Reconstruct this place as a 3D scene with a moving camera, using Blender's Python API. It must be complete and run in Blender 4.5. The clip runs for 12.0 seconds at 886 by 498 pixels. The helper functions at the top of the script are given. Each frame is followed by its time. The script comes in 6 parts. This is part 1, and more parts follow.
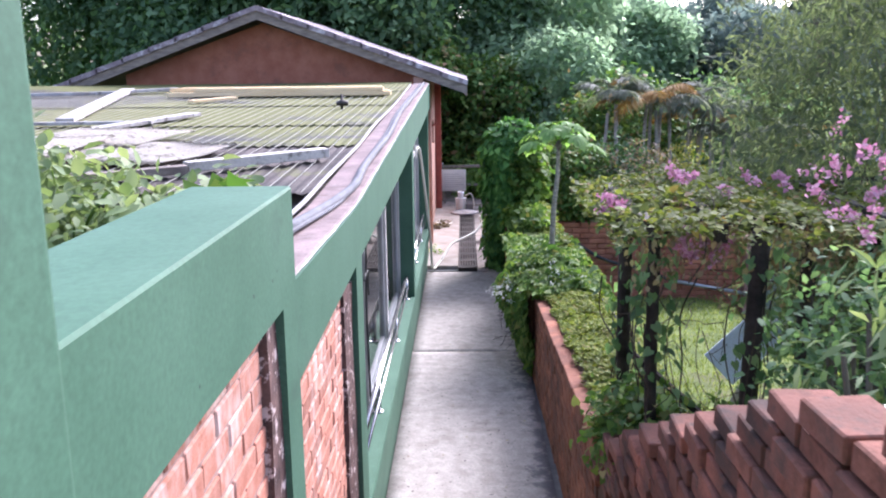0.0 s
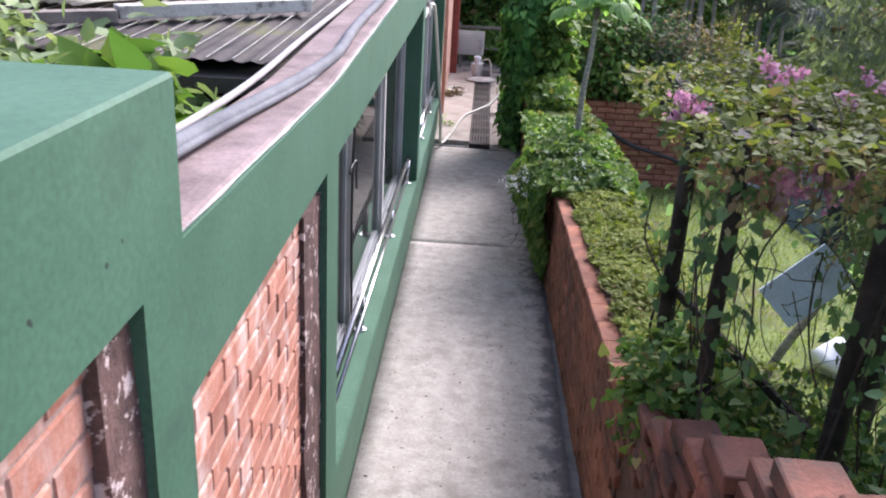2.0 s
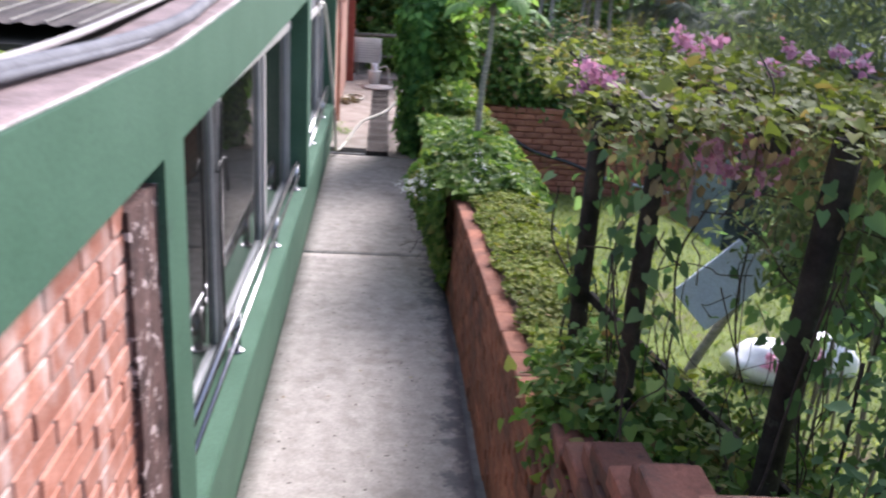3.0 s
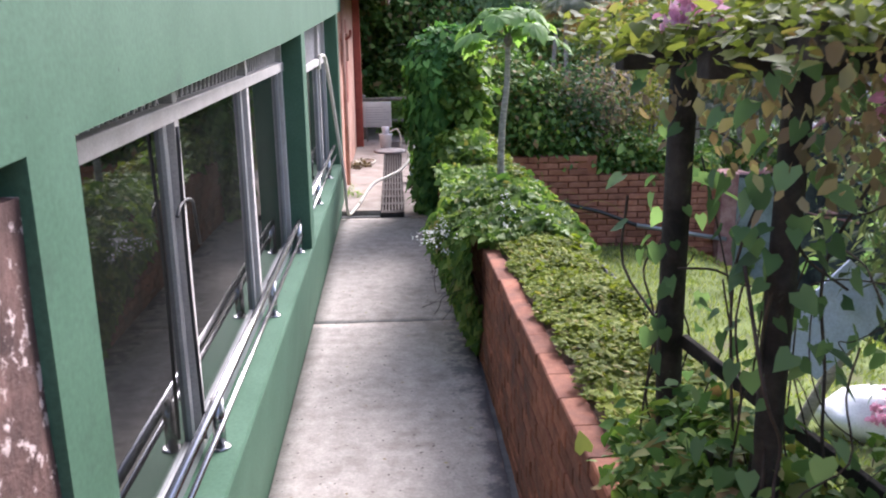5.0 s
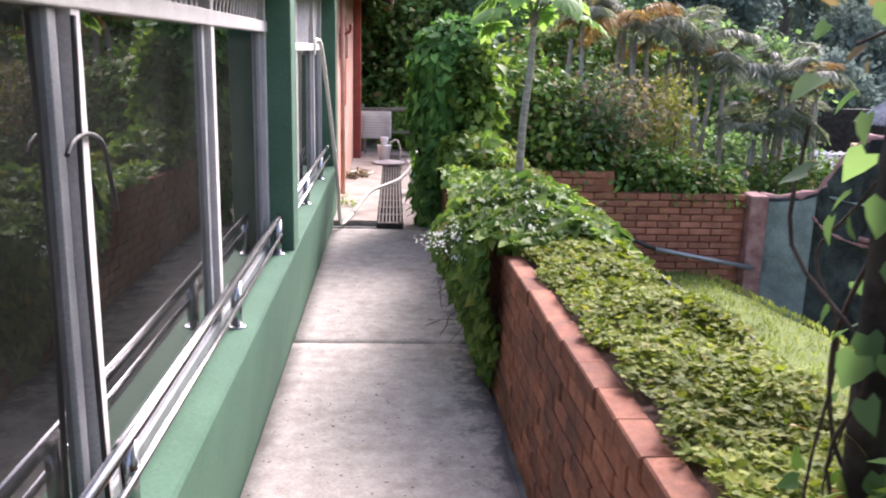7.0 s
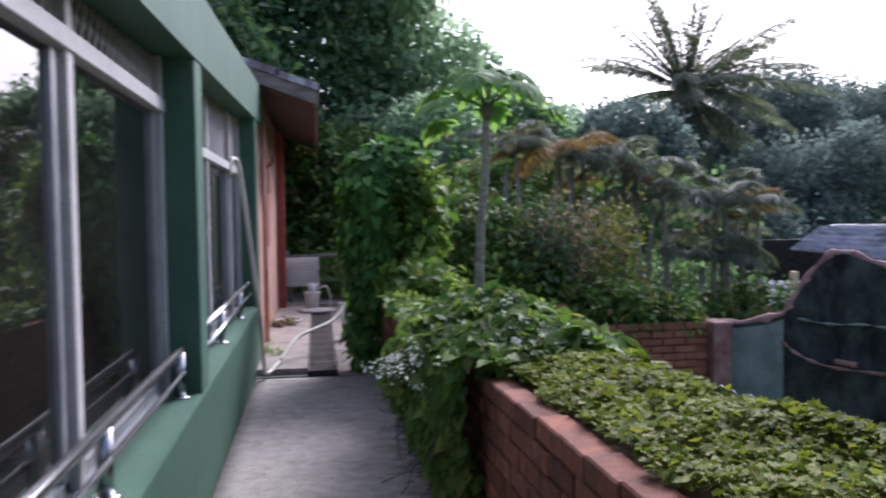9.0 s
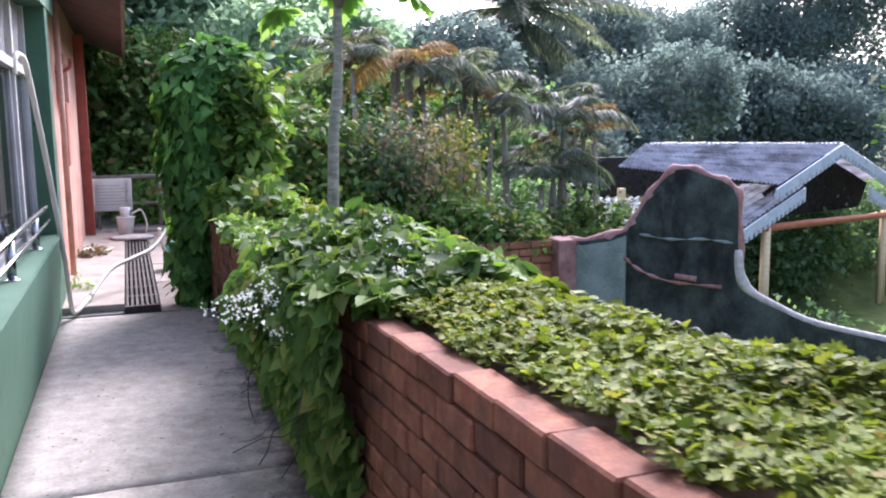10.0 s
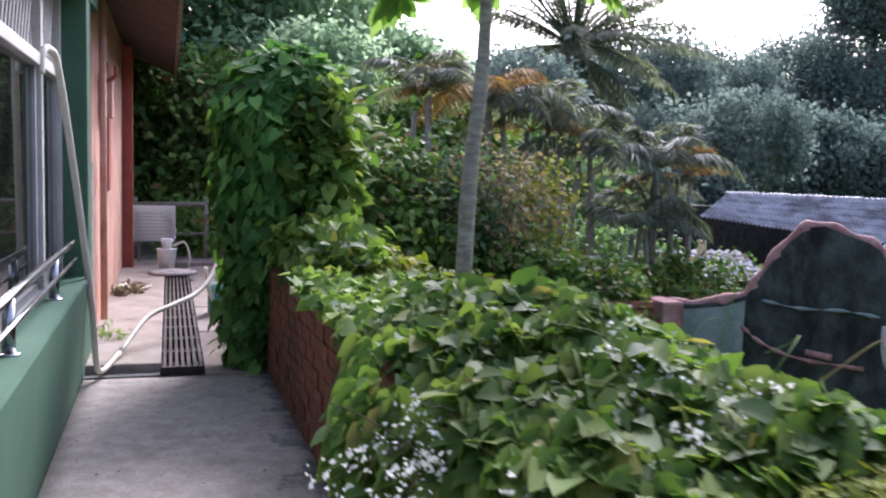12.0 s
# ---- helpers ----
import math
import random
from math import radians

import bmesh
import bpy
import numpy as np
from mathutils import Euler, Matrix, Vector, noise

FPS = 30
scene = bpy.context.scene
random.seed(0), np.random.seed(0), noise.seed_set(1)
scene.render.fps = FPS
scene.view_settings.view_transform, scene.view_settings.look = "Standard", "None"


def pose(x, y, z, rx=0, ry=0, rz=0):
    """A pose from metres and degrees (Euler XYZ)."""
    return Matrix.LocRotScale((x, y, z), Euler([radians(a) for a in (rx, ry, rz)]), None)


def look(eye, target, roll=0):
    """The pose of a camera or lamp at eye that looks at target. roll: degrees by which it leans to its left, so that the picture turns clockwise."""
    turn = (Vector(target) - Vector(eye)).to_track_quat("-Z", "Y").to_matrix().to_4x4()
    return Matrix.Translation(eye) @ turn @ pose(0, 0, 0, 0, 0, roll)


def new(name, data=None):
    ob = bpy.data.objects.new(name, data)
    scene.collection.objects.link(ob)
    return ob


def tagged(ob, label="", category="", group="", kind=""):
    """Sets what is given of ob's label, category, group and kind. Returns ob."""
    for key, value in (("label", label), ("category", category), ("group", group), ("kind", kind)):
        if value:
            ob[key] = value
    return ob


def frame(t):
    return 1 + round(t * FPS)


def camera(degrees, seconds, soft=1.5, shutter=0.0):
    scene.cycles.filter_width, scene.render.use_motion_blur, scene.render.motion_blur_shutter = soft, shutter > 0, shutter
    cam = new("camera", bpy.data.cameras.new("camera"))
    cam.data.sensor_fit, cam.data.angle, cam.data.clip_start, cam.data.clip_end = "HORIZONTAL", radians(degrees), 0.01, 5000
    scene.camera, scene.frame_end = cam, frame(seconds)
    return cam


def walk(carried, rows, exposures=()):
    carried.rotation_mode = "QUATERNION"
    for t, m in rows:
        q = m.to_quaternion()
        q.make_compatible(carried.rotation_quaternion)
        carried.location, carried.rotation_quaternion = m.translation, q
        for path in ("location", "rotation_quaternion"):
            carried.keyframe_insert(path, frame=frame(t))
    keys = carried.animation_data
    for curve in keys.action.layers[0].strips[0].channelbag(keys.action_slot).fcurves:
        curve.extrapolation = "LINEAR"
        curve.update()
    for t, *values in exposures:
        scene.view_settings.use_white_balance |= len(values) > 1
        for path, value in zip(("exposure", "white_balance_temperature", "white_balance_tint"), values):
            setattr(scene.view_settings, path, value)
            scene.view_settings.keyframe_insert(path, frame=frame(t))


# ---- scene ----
cam = camera(55.0, 12.0, 2.0, 0.4)
PATH = [
    (0, (0.101, 0.059, 1.485), (0.05, 2.015, 1.069), -0.7),
    (0.5, (0.056, 0.429, 1.487), (0.039, 2.38, 1.05), 0.4),
    (1, (0.098, 0.787, 1.45), (0.207, 2.731, 0.995), 0.9),
    (1.5, (0.114, 1.046, 1.422), (0.1, 2.935, 0.768), 2.6),
    (2, (0.078, 1.282, 1.398), (0.021, 3.145, 0.671), 3.3),
    (2.5, (0.147, 1.499, 1.29), (0.144, 3.368, 0.579), 3.7),
    (3, (0.177, 1.769, 1.161), (0.336, 3.643, 0.48), 4.0),
    (3.2, (0.148, 1.949, 1.054), (0.388, 3.818, 0.384), 3.6),
    (4.8, (0.206, 2.598, 0.8), (0.448, 4.477, 0.159), -0.5),
    (5, (0.225, 2.665, 0.738), (0.328, 4.593, 0.216), -0.7),
    (5.5, (0.257, 2.97, 0.673), (0.431, 4.896, 0.165), 1.6),
    (6, (0.136, 3.207, 0.537), (0.364, 5.125, 0.019), -0.1),
    (6.5, (0.154, 3.483, 0.398), (0.279, 5.426, -0.061), 1.5),
    (6.7, (0.184, 3.582, 0.371), (0.31, 5.525, -0.086), 1.4),
    (8.3, (0.081, 4.436, -0.066), (0.142, 6.407, -0.399), 1.6),
    (8.5, (0.069, 4.497, -0.061), (0.136, 6.477, -0.333), 1.4),
    (9, (0.119, 4.884, -0.126), (0.411, 6.861, -0.21), -0.8),
    (9.5, (0.06, 5.315, -0.166), (0.617, 7.23, -0.313), -0.1),
    (10, (0.087, 5.678, -0.204), (0.772, 7.536, -0.477), -0.7),
    (10.5, (0.054, 6.015, -0.198), (0.524, 7.941, -0.459), -1.6),
    (11, (0.041, 6.455, -0.197), (0.539, 8.38, -0.413), -0.2),
    (11.5, (0.102, 6.852, -0.199), (0.726, 8.74, -0.419), 0.5),
    (12, (0.05, 7.251, -0.217), (0.663, 9.146, -0.405), 1.8),
]
EXPOSURE = [(0, 1.95, 5550, 24), (1.5, 1.65, 5750, 21), (3, 1.7, 5850, 20), (5.0, 1.9, 5900, 22), (5.5, 2.2, 6150, 26), (6.7, 2.25, 6200, 26), (8.3, 1.15, 5550, 24), (9.0, 1.0, 5500, 24), (9.5, 1.5, 5550, 24), (10.0, 2.1, 5650, 24), (10.5, 1.95, 5750, 24), (11.0, 2.45, 5750, 25), (11.5, 1.85, 5750, 24), (12, 1.6, 5700, 24)]
walk(cam, [(t, look(eye, target, roll)) for t, eye, target, roll in PATH], EXPOSURE)

# ---- light ----
world = bpy.data.worlds.new("sky")
scene.world = world
world.use_nodes = True
wn = world.node_tree.nodes
sky = wn.new("ShaderNodeTexSky")
sky.sky_type, sky.sun_disc = "NISHITA", False
SUN_EL, SUN_AZ = radians(38), radians(32)   # azimuth from +y towards +x
sky.sun_elevation, sky.sun_rotation = SUN_EL, SUN_AZ
sky.air_density, sky.dust_density, sky.ozone_density = 1.0, 4.0, 1.0
veil = wn.new("ShaderNodeHueSaturation")    # thin cloud takes most of the blue
veil.inputs["Saturation"].default_value = 0.8
world.node_tree.links.new(sky.outputs[0], veil.inputs["Color"])
world.node_tree.links.new(veil.outputs[0], wn["Background"].inputs["Color"])
wn["Background"].inputs["Strength"].default_value = 0.15
sun_data = bpy.data.lights.new("sun", "SUN")
sun_data.energy, sun_data.angle, sun_data.color = 1.8, radians(22), (1.0, 0.97, 0.92)
sun = new("sun", sun_data)
sun_dir = Vector((math.sin(SUN_AZ) * math.cos(SUN_EL), math.cos(SUN_AZ) * math.cos(SUN_EL), math.sin(SUN_EL)))
sun.matrix_world = look(sun_dir * 50, (0, 0, 0))


# ---- materials ----
def material(name):
    m = bpy.data.materials.new(name)
    m.use_nodes = True
    return m, m.node_tree.nodes, m.node_tree.links, m.node_tree.nodes["Principled BSDF"]


def ramp_of(n, stops):
    r = n.new("ShaderNodeValToRGB")
    e = r.color_ramp.elements
    while len(e) < len(stops):
        e.new(0.5)
    for k, (p, c) in zip(e, stops):
        k.position, k.color = p, (*c, 1)
    return r


def noise_of(n, l, scale, detail=5, rough=0.6, stretch=(1, 1, 1)):
    g = n.new("ShaderNodeNewGeometry")
    mp = n.new("ShaderNodeMapping")
    mp.inputs["Scale"].default_value = stretch
    l.new(g.outputs["Position"], mp.inputs["Vector"])
    t = n.new("ShaderNodeTexNoise")
    t.inputs["Scale"].default_value = scale
    t.inputs["Detail"].default_value = detail
    t.inputs["Roughness"].default_value = rough
    l.new(mp.outputs[0], t.inputs["Vector"])
    return t


def mixed(n, l, fac, a, b, mode="MIX"):
    x = n.new("ShaderNodeMix")
    x.data_type, x.blend_type = "RGBA", mode
    for s, v in ((0, fac), (6, a), (7, b)):
        if isinstance(v, (int, float)):
            x.inputs[s].default_value = v
        elif isinstance(v, tuple):
            x.inputs[s].default_value = (*v, 1)
        else:
            l.new(v, x.inputs[s])
    return x.outputs[2]


def surface(name, dark, light, scale=6.0, rough=0.8, fine=90.0, bump=0.2, depth=0.004, stain=None, stain_scale=1.5, stain_at=(0.55, 0.7),
            metal=0.0, vary=0.0, speck=None, stretch=(1, 1, 1), stain_stretch=(1, 1, 1), spread=(0.35, 0.68)):
    """Colour between two tones by a coarse noise, grain by a fine one, an optional stain, and a tint for each piece."""
    m, n, l, p = material(name)
    big = noise_of(n, l, scale, 6, 0.62, stretch)
    small = noise_of(n, l, fine, 4, 0.7, stretch)
    base = ramp_of(n, [(spread[0], dark), (spread[1], light)])
    l.new(big.outputs["Fac"], base.inputs["Fac"])
    grain = ramp_of(n, [(0.3, (0.72, 0.72, 0.72)), (0.7, (1.12, 1.12, 1.12))])
    l.new(small.outputs["Fac"], grain.inputs["Fac"])
    col = mixed(n, l, 0.8, base.outputs[0], grain.outputs[0], "MULTIPLY")
    if stain:
        sn = noise_of(n, l, stain_scale, 7, 0.68, stain_stretch)
        mask = ramp_of(n, [(stain_at[0], (0, 0, 0)), (stain_at[1], (1, 1, 1))])
        l.new(sn.outputs["Fac"], mask.inputs["Fac"])
        col = mixed(n, l, mask.outputs[0], col, stain)
    if speck:
        sn = noise_of(n, l, speck[1], 2, 0.5)
        mask = ramp_of(n, [(speck[2], (0, 0, 0)), (speck[2] + 0.02, (1, 1, 1))])
        l.new(sn.outputs["Fac"], mask.inputs["Fac"])
        col = mixed(n, l, mask.outputs[0], col, speck[0])
    if vary:
        o = n.new("ShaderNodeObjectInfo")
        v = ramp_of(n, [(0, (1 - vary,) * 3), (1, (1 + vary, 1 + vary * 0.8, 1 + vary * 0.6))])
        l.new(o.outputs["Random"], v.inputs["Fac"])
        col = mixed(n, l, 1.0, col, v.outputs[0], "MULTIPLY")
    l.new(col, p.inputs["Base Color"])
    p.inputs["Roughness"].default_value, p.inputs["Metallic"].default_value = rough, metal
    p.inputs["Specular IOR Level"].default_value = 0.2 if rough > 0.6 else 0.5
    if bump:
        b = n.new("ShaderNodeBump")
        b.inputs["Strength"].default_value, b.inputs["Distance"].default_value = bump, depth
        l.new(small.outputs["Fac"], b.inputs["Height"])
        l.new(b.outputs[0], p.inputs["Normal"])
    return m


def leafy(name, stops, rough=0.5, thin=0.35, patch=0.5, glow=(1.25, 1.3, 0.7)):
    """Leaves: every leaf its own tone, patches over the plant, light coming through."""
    m, n, l, p = material(name)
    g = n.new("ShaderNodeNewGeometry")
    r = ramp_of(n, stops)
    l.new(g.outputs["Random Per Island"], r.inputs["Fac"])
    big = noise_of(n, l, 1.6, 3)
    tone = ramp_of(n, [(0.3, (1 - patch,) * 3), (0.7, (1.15, 1.15, 1.1))])
    l.new(big.outputs["Fac"], tone.inputs["Fac"])
    col = mixed(n, l, 1.0, r.outputs[0], tone.outputs[0], "MULTIPLY")
    l.new(col, p.inputs["Base Color"])
    p.inputs["Roughness"].default_value, p.inputs["Specular IOR Level"].default_value = rough + 0.12, 0.17
    tr = n.new("ShaderNodeBsdfTranslucent")
    l.new(mixed(n, l, 1.0, col, glow, "MULTIPLY"), tr.inputs["Color"])
    mx = n.new("ShaderNodeMixShader")
    mx.inputs[0].default_value = thin
    l.new(p.outputs[0], mx.inputs[1])
    l.new(tr.outputs[0], mx.inputs[2])
    l.new(mx.outputs[0], n["Material Output"].inputs["Surface"])
    return m


GREEN = surface("green_paint", (0.052, 0.115, 0.070), (0.070, 0.143, 0.091), 2.2, 0.68, 60, 0.08, 0.002, stain=(0.042, 0.079, 0.053), stain_scale=3.0, stain_at=(0.60, 0.8), speck=((0.020, 0.028, 0.022), 16.0, 0.745))
CONCRETE = surface("worn_concrete", (0.300, 0.269, 0.237), (0.405, 0.368, 0.328), 9.0, 0.95, 48, 0.6, 0.005, stain=(0.210, 0.188, 0.166), stain_scale=3.2, stain_at=(0.52, 0.72), spread=(0.34, 0.64), speck=((0.076, 0.068, 0.058), 26.0, 0.70))
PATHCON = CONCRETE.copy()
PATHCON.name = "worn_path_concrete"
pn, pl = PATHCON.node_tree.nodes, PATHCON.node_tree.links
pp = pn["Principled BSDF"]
# noise blotches darken the concrete, denser with x towards the brick wall
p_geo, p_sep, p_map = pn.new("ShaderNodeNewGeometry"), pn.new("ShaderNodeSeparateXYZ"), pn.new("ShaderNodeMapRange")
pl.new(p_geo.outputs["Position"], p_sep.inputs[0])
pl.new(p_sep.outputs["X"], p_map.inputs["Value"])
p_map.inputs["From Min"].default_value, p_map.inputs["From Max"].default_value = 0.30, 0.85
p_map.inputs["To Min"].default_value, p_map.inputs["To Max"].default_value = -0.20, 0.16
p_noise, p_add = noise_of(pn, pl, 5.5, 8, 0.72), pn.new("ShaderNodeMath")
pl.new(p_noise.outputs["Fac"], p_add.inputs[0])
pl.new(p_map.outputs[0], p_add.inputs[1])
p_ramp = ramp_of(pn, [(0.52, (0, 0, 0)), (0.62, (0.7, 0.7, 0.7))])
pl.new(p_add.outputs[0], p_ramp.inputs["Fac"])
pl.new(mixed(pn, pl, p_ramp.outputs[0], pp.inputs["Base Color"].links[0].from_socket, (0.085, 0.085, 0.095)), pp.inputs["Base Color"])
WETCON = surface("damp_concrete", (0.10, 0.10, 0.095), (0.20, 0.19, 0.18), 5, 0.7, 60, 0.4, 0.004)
SLAB = surface("pinkish_slab", (0.288, 0.240, 0.204), (0.416, 0.360, 0.312), 3.5, 0.8, 70, 0.3, 0.003, stain=(0.160, 0.136, 0.112), stain_scale=2.5)
CURB = surface("purple_grey_screed", (0.15, 0.11, 0.105), (0.28, 0.21, 0.20), 5, 0.85, 80, 0.4, 0.004, stain=(0.36, 0.33, 0.31), stain_scale=6, stain_at=(0.6, 0.78))
CHIP = surface("bare_plaster_edge", (0.34, 0.30, 0.28), (0.55, 0.51, 0.48), 12, 0.9, 90, 0.4)
BRICK = surface("red_brick", (0.170, 0.062, 0.037), (0.275, 0.118, 0.072), 14, 0.85, 90, 0.6, 0.004, stain=(0.096, 0.048, 0.037), stain_scale=3, stain_at=(0.48, 0.68), vary=0.3)
DIRTYBRICK = surface("old_mossy_brick", (0.12, 0.058, 0.043), (0.30, 0.13, 0.095), 10, 0.9, 70, 0.7, 0.005, stain=(0.075, 0.05, 0.042), stain_scale=5, stain_at=(0.46, 0.62), vary=0.38)
PALEBRICK = surface("orange_brick", (0.340, 0.136, 0.089), (0.476, 0.246, 0.183), 16, 0.85, 120, 0.5, 0.003, stain=(0.510, 0.391, 0.348), stain_scale=7, stain_at=(0.50, 0.66), vary=0.2, stain_stretch=(1, 1, 0.4))
MORTAR = surface("mortar", (0.272, 0.170, 0.140), (0.391, 0.281, 0.238), 20, 0.95, 150, 0.4)
DARKMORTAR = surface("dark_mortar", (0.07, 0.04, 0.03), (0.14, 0.08, 0.06), 20, 0.95, 150, 0.4)
ROT = surface("flaking_dark_plaster", (0.06, 0.038, 0.034), (0.16, 0.095, 0.08), 9, 0.85, 70, 0.6, 0.008, stain=(0.52, 0.42, 0.39), stain_scale=15, stain_at=(0.56, 0.60))
PINK = surface("salmon_paint", (0.510, 0.272, 0.200), (0.629, 0.391, 0.306), 3, 0.75, 60, 0.15, 0.002, stain=(0.289, 0.136, 0.093), stain_scale=2.5, stain_at=(0.58, 0.75))
GABLE = surface("terracotta_render", (0.27, 0.10, 0.06), (0.36, 0.15, 0.095), 4, 0.9, 60, 0.3, 0.004, stain=(0.2, 0.09, 0.06), stain_scale=3)
GABLE_BRICK = surface("old_terracotta_brick", (0.26, 0.10, 0.065), (0.40, 0.18, 0.12), 6, 0.9, 60, 0.4, 0.004, stain=(0.16, 0.08, 0.06), stain_scale=2, vary=0.2)
REDPAINT = surface("red_oxide_paint", (0.28, 0.055, 0.035), (0.38, 0.09, 0.055), 6, 0.6, 70, 0.2)
ALU = surface("grey_aluminium", (0.288, 0.296, 0.304), (0.384, 0.392, 0.400), 5, 0.42, 120, 0.05, 0.001, metal=0.55)
CREAM = surface("cream_painted_rail", (0.442, 0.416, 0.391), (0.561, 0.535, 0.510), 5, 0.5, 90, 0.1)
STEEL = surface("brushed_steel", (0.374, 0.374, 0.381), (0.462, 0.462, 0.469), 8, 0.24, 160, 0.04, 0.001, metal=1.0)
RUST = surface("dark_iron", (0.045, 0.038, 0.036), (0.10, 0.08, 0.07), 20, 0.6, 150, 0.4, metal=0.5)
LATTICE = surface("grey_lattice", (0.46, 0.43, 0.40), (0.62, 0.58, 0.55), 12, 0.6, 90, 0.1)
BACKING = surface("lattice_backing", (0.10, 0.075, 0.065), (0.17, 0.135, 0.12), 5, 0.8, 60, 0.1)
SOFFIT = surface("brown_soffit", (0.10, 0.07, 0.058), (0.17, 0.12, 0.10), 4, 0.75, 60, 0.2)
FASCIA = surface("weathered_fascia", (0.16, 0.13, 0.11), (0.30, 0.25, 0.21), 5, 0.85, 80, 0.3, stretch=(1, 1, 4))
TILE = surface("lichened_roof_sheet", (0.17, 0.13, 0.14), (0.32, 0.27, 0.28), 6, 0.85, 80, 0.4, stain=(0.55, 0.52, 0.52), stain_scale=5, stain_at=(0.52, 0.66))
BLUEROOF = surface("grey_blue_roof_sheet", (0.48, 0.48, 0.52), (0.72, 0.72, 0.76), 3, 0.6, 60, 0.2, stain=(0.22, 0.20, 0.21), stain_scale=2.0, stain_at=(0.46, 0.64), stain_stretch=(1, 1, 2))
FADEDBLUE = surface("pale_blue_board", (0.48, 0.52, 0.58), (0.64, 0.67, 0.72), 4, 0.7, 60, 0.15, stain=(0.3, 0.3, 0.32), stain_scale=5)
MOSSROOF = surface("mossy_roof_sheet", (0.038, 0.038, 0.034), (0.085, 0.081, 0.072), 4, 0.8, 90, 0.5, stain=(0.106, 0.109, 0.036), stain_scale=0.42, stain_at=(0.41, 0.47), stain_stretch=(0.5, 1, 1))
DARKROOF = surface("dark_roof_sheet", (0.038, 0.032, 0.030), (0.098, 0.079, 0.071), 3, 0.8, 90, 0.5, stain=(0.090, 0.090, 0.034), stain_scale=1.2, stain_at=(0.58, 0.66))
WIRE = surface("galvanised_wire", (0.22, 0.21, 0.17), (0.34, 0.33, 0.28), 20, 0.6, 90, 0.05)
PVC = surface("grey_pvc_conduit", (0.108, 0.108, 0.119), (0.173, 0.173, 0.184), 6, 0.8, 90, 0.1)
CABLE = surface("pale_cable", (0.320, 0.296, 0.288), (0.440, 0.416, 0.400), 6, 0.8, 90, 0.1)
BLACK = surface("black_rubber", (0.012, 0.012, 0.012), (0.03, 0.03, 0.03), 8, 0.6, 90, 0.1)
HOSE = surface("cream_hose", (0.58, 0.54, 0.44), (0.72, 0.68, 0.58), 6, 0.5, 90, 0.08)
WHITE = surface("white_plastic", (0.70, 0.70, 0.70), (0.82, 0.82, 0.82), 6, 0.45, 90, 0.05)
PAPER = leafy("white_sign_board", [(0, (0.86, 0.86, 0.87)), (1, (0.88, 0.88, 0.89))], 0.5, 0.85, 0.05, (1, 1, 1))
INK = surface("faint_grey_ink", (0.58, 0.59, 0.61), (0.66, 0.67, 0.69), 10, 0.7, 90, 0.0)
GREYBOARD = surface("blue_grey_board", (0.486, 0.547, 0.668), (0.689, 0.749, 0.871), 3, 0.5, 80, 0.1, stain=(0.203, 0.203, 0.203), stain_scale=7, stain_at=(0.66, 0.72))
OLDWOOD = surface("weathered_grey_plank", (0.30, 0.27, 0.25), (0.55, 0.52, 0.50), 6, 0.9, 70, 0.5, stain=(0.10, 0.09, 0.08), stain_scale=9, stain_at=(0.58, 0.68), stretch=(1, 1, 1))
NEWWOOD = surface("new_pine_batten", (0.74, 0.54, 0.30), (0.86, 0.66, 0.40), 4, 0.8, 60, 0.2, stretch=(0.3, 4, 4))
FADED = surface("faded_white_sheet", (0.46, 0.42, 0.36), (0.64, 0.59, 0.51), 3, 0.85, 60, 0.2, stain=(0.20, 0.18, 0.15), stain_scale=9, stain_at=(0.54, 0.66))
DARKWOOD = surface("dark_wet_timber", (0.018, 0.015, 0.013), (0.06, 0.05, 0.04), 8, 0.8, 60, 0.6, 0.006, stain=(0.12, 0.13, 0.10), stain_scale=7, stain_at=(0.62, 0.75))
BARK = surface("bark", (0.09, 0.075, 0.06), (0.20, 0.17, 0.14), 9, 0.9, 50, 0.7, 0.01, stretch=(1, 1, 0.4))
PAPBARK = surface("papaya_bark", (0.20, 0.18, 0.14), (0.40, 0.37, 0.31), 14, 0.85, 60, 0.5, 0.004, stretch=(1, 1, 3), stain=(0.12, 0.11, 0.09), stain_scale=14, stain_at=(0.55, 0.7), stain_stretch=(0.6, 0.6, 2))
TWIG = surface("dead_vine", (0.035, 0.025, 0.02), (0.09, 0.07, 0.055), 12, 0.9, 60, 0.4)
SOIL = surface("grass_and_soil", (0.080, 0.105, 0.030), (0.150, 0.190, 0.050), 2.5, 0.95, 40, 0.8, 0.02, stain=(0.100, 0.075, 0.050), stain_scale=0.8, stain_at=(0.56, 0.7))
PONDWALL = surface("dark_algae_render", (0.025, 0.030, 0.029), (0.079, 0.097, 0.086), 2.5, 0.85, 40, 0.4, 0.006, stain=(0.014, 0.014, 0.014), stain_scale=1.4, stain_at=(0.48, 0.6), stain_stretch=(1, 1, 0.5))
PONDPALE = surface("grey_teal_render", (0.15, 0.19, 0.175), (0.28, 0.33, 0.31), 2.5, 0.85, 40, 0.4, 0.006, stain=(0.06, 0.07, 0.06), stain_scale=2.0, stain_at=(0.55, 0.68), stain_stretch=(1, 1, 0.4))
PONDTOP = surface("rusty_pink_coping", (0.22, 0.10, 0.09), (0.42, 0.25, 0.22), 6, 0.85, 60, 0.4)
# indoor gloom as a dark base colour, for the room and roof deck
INSIDE = surface("interior_gloom", (0.050, 0.044, 0.038), (0.085, 0.075, 0.064), 3, 0.9, 40, 0.1)
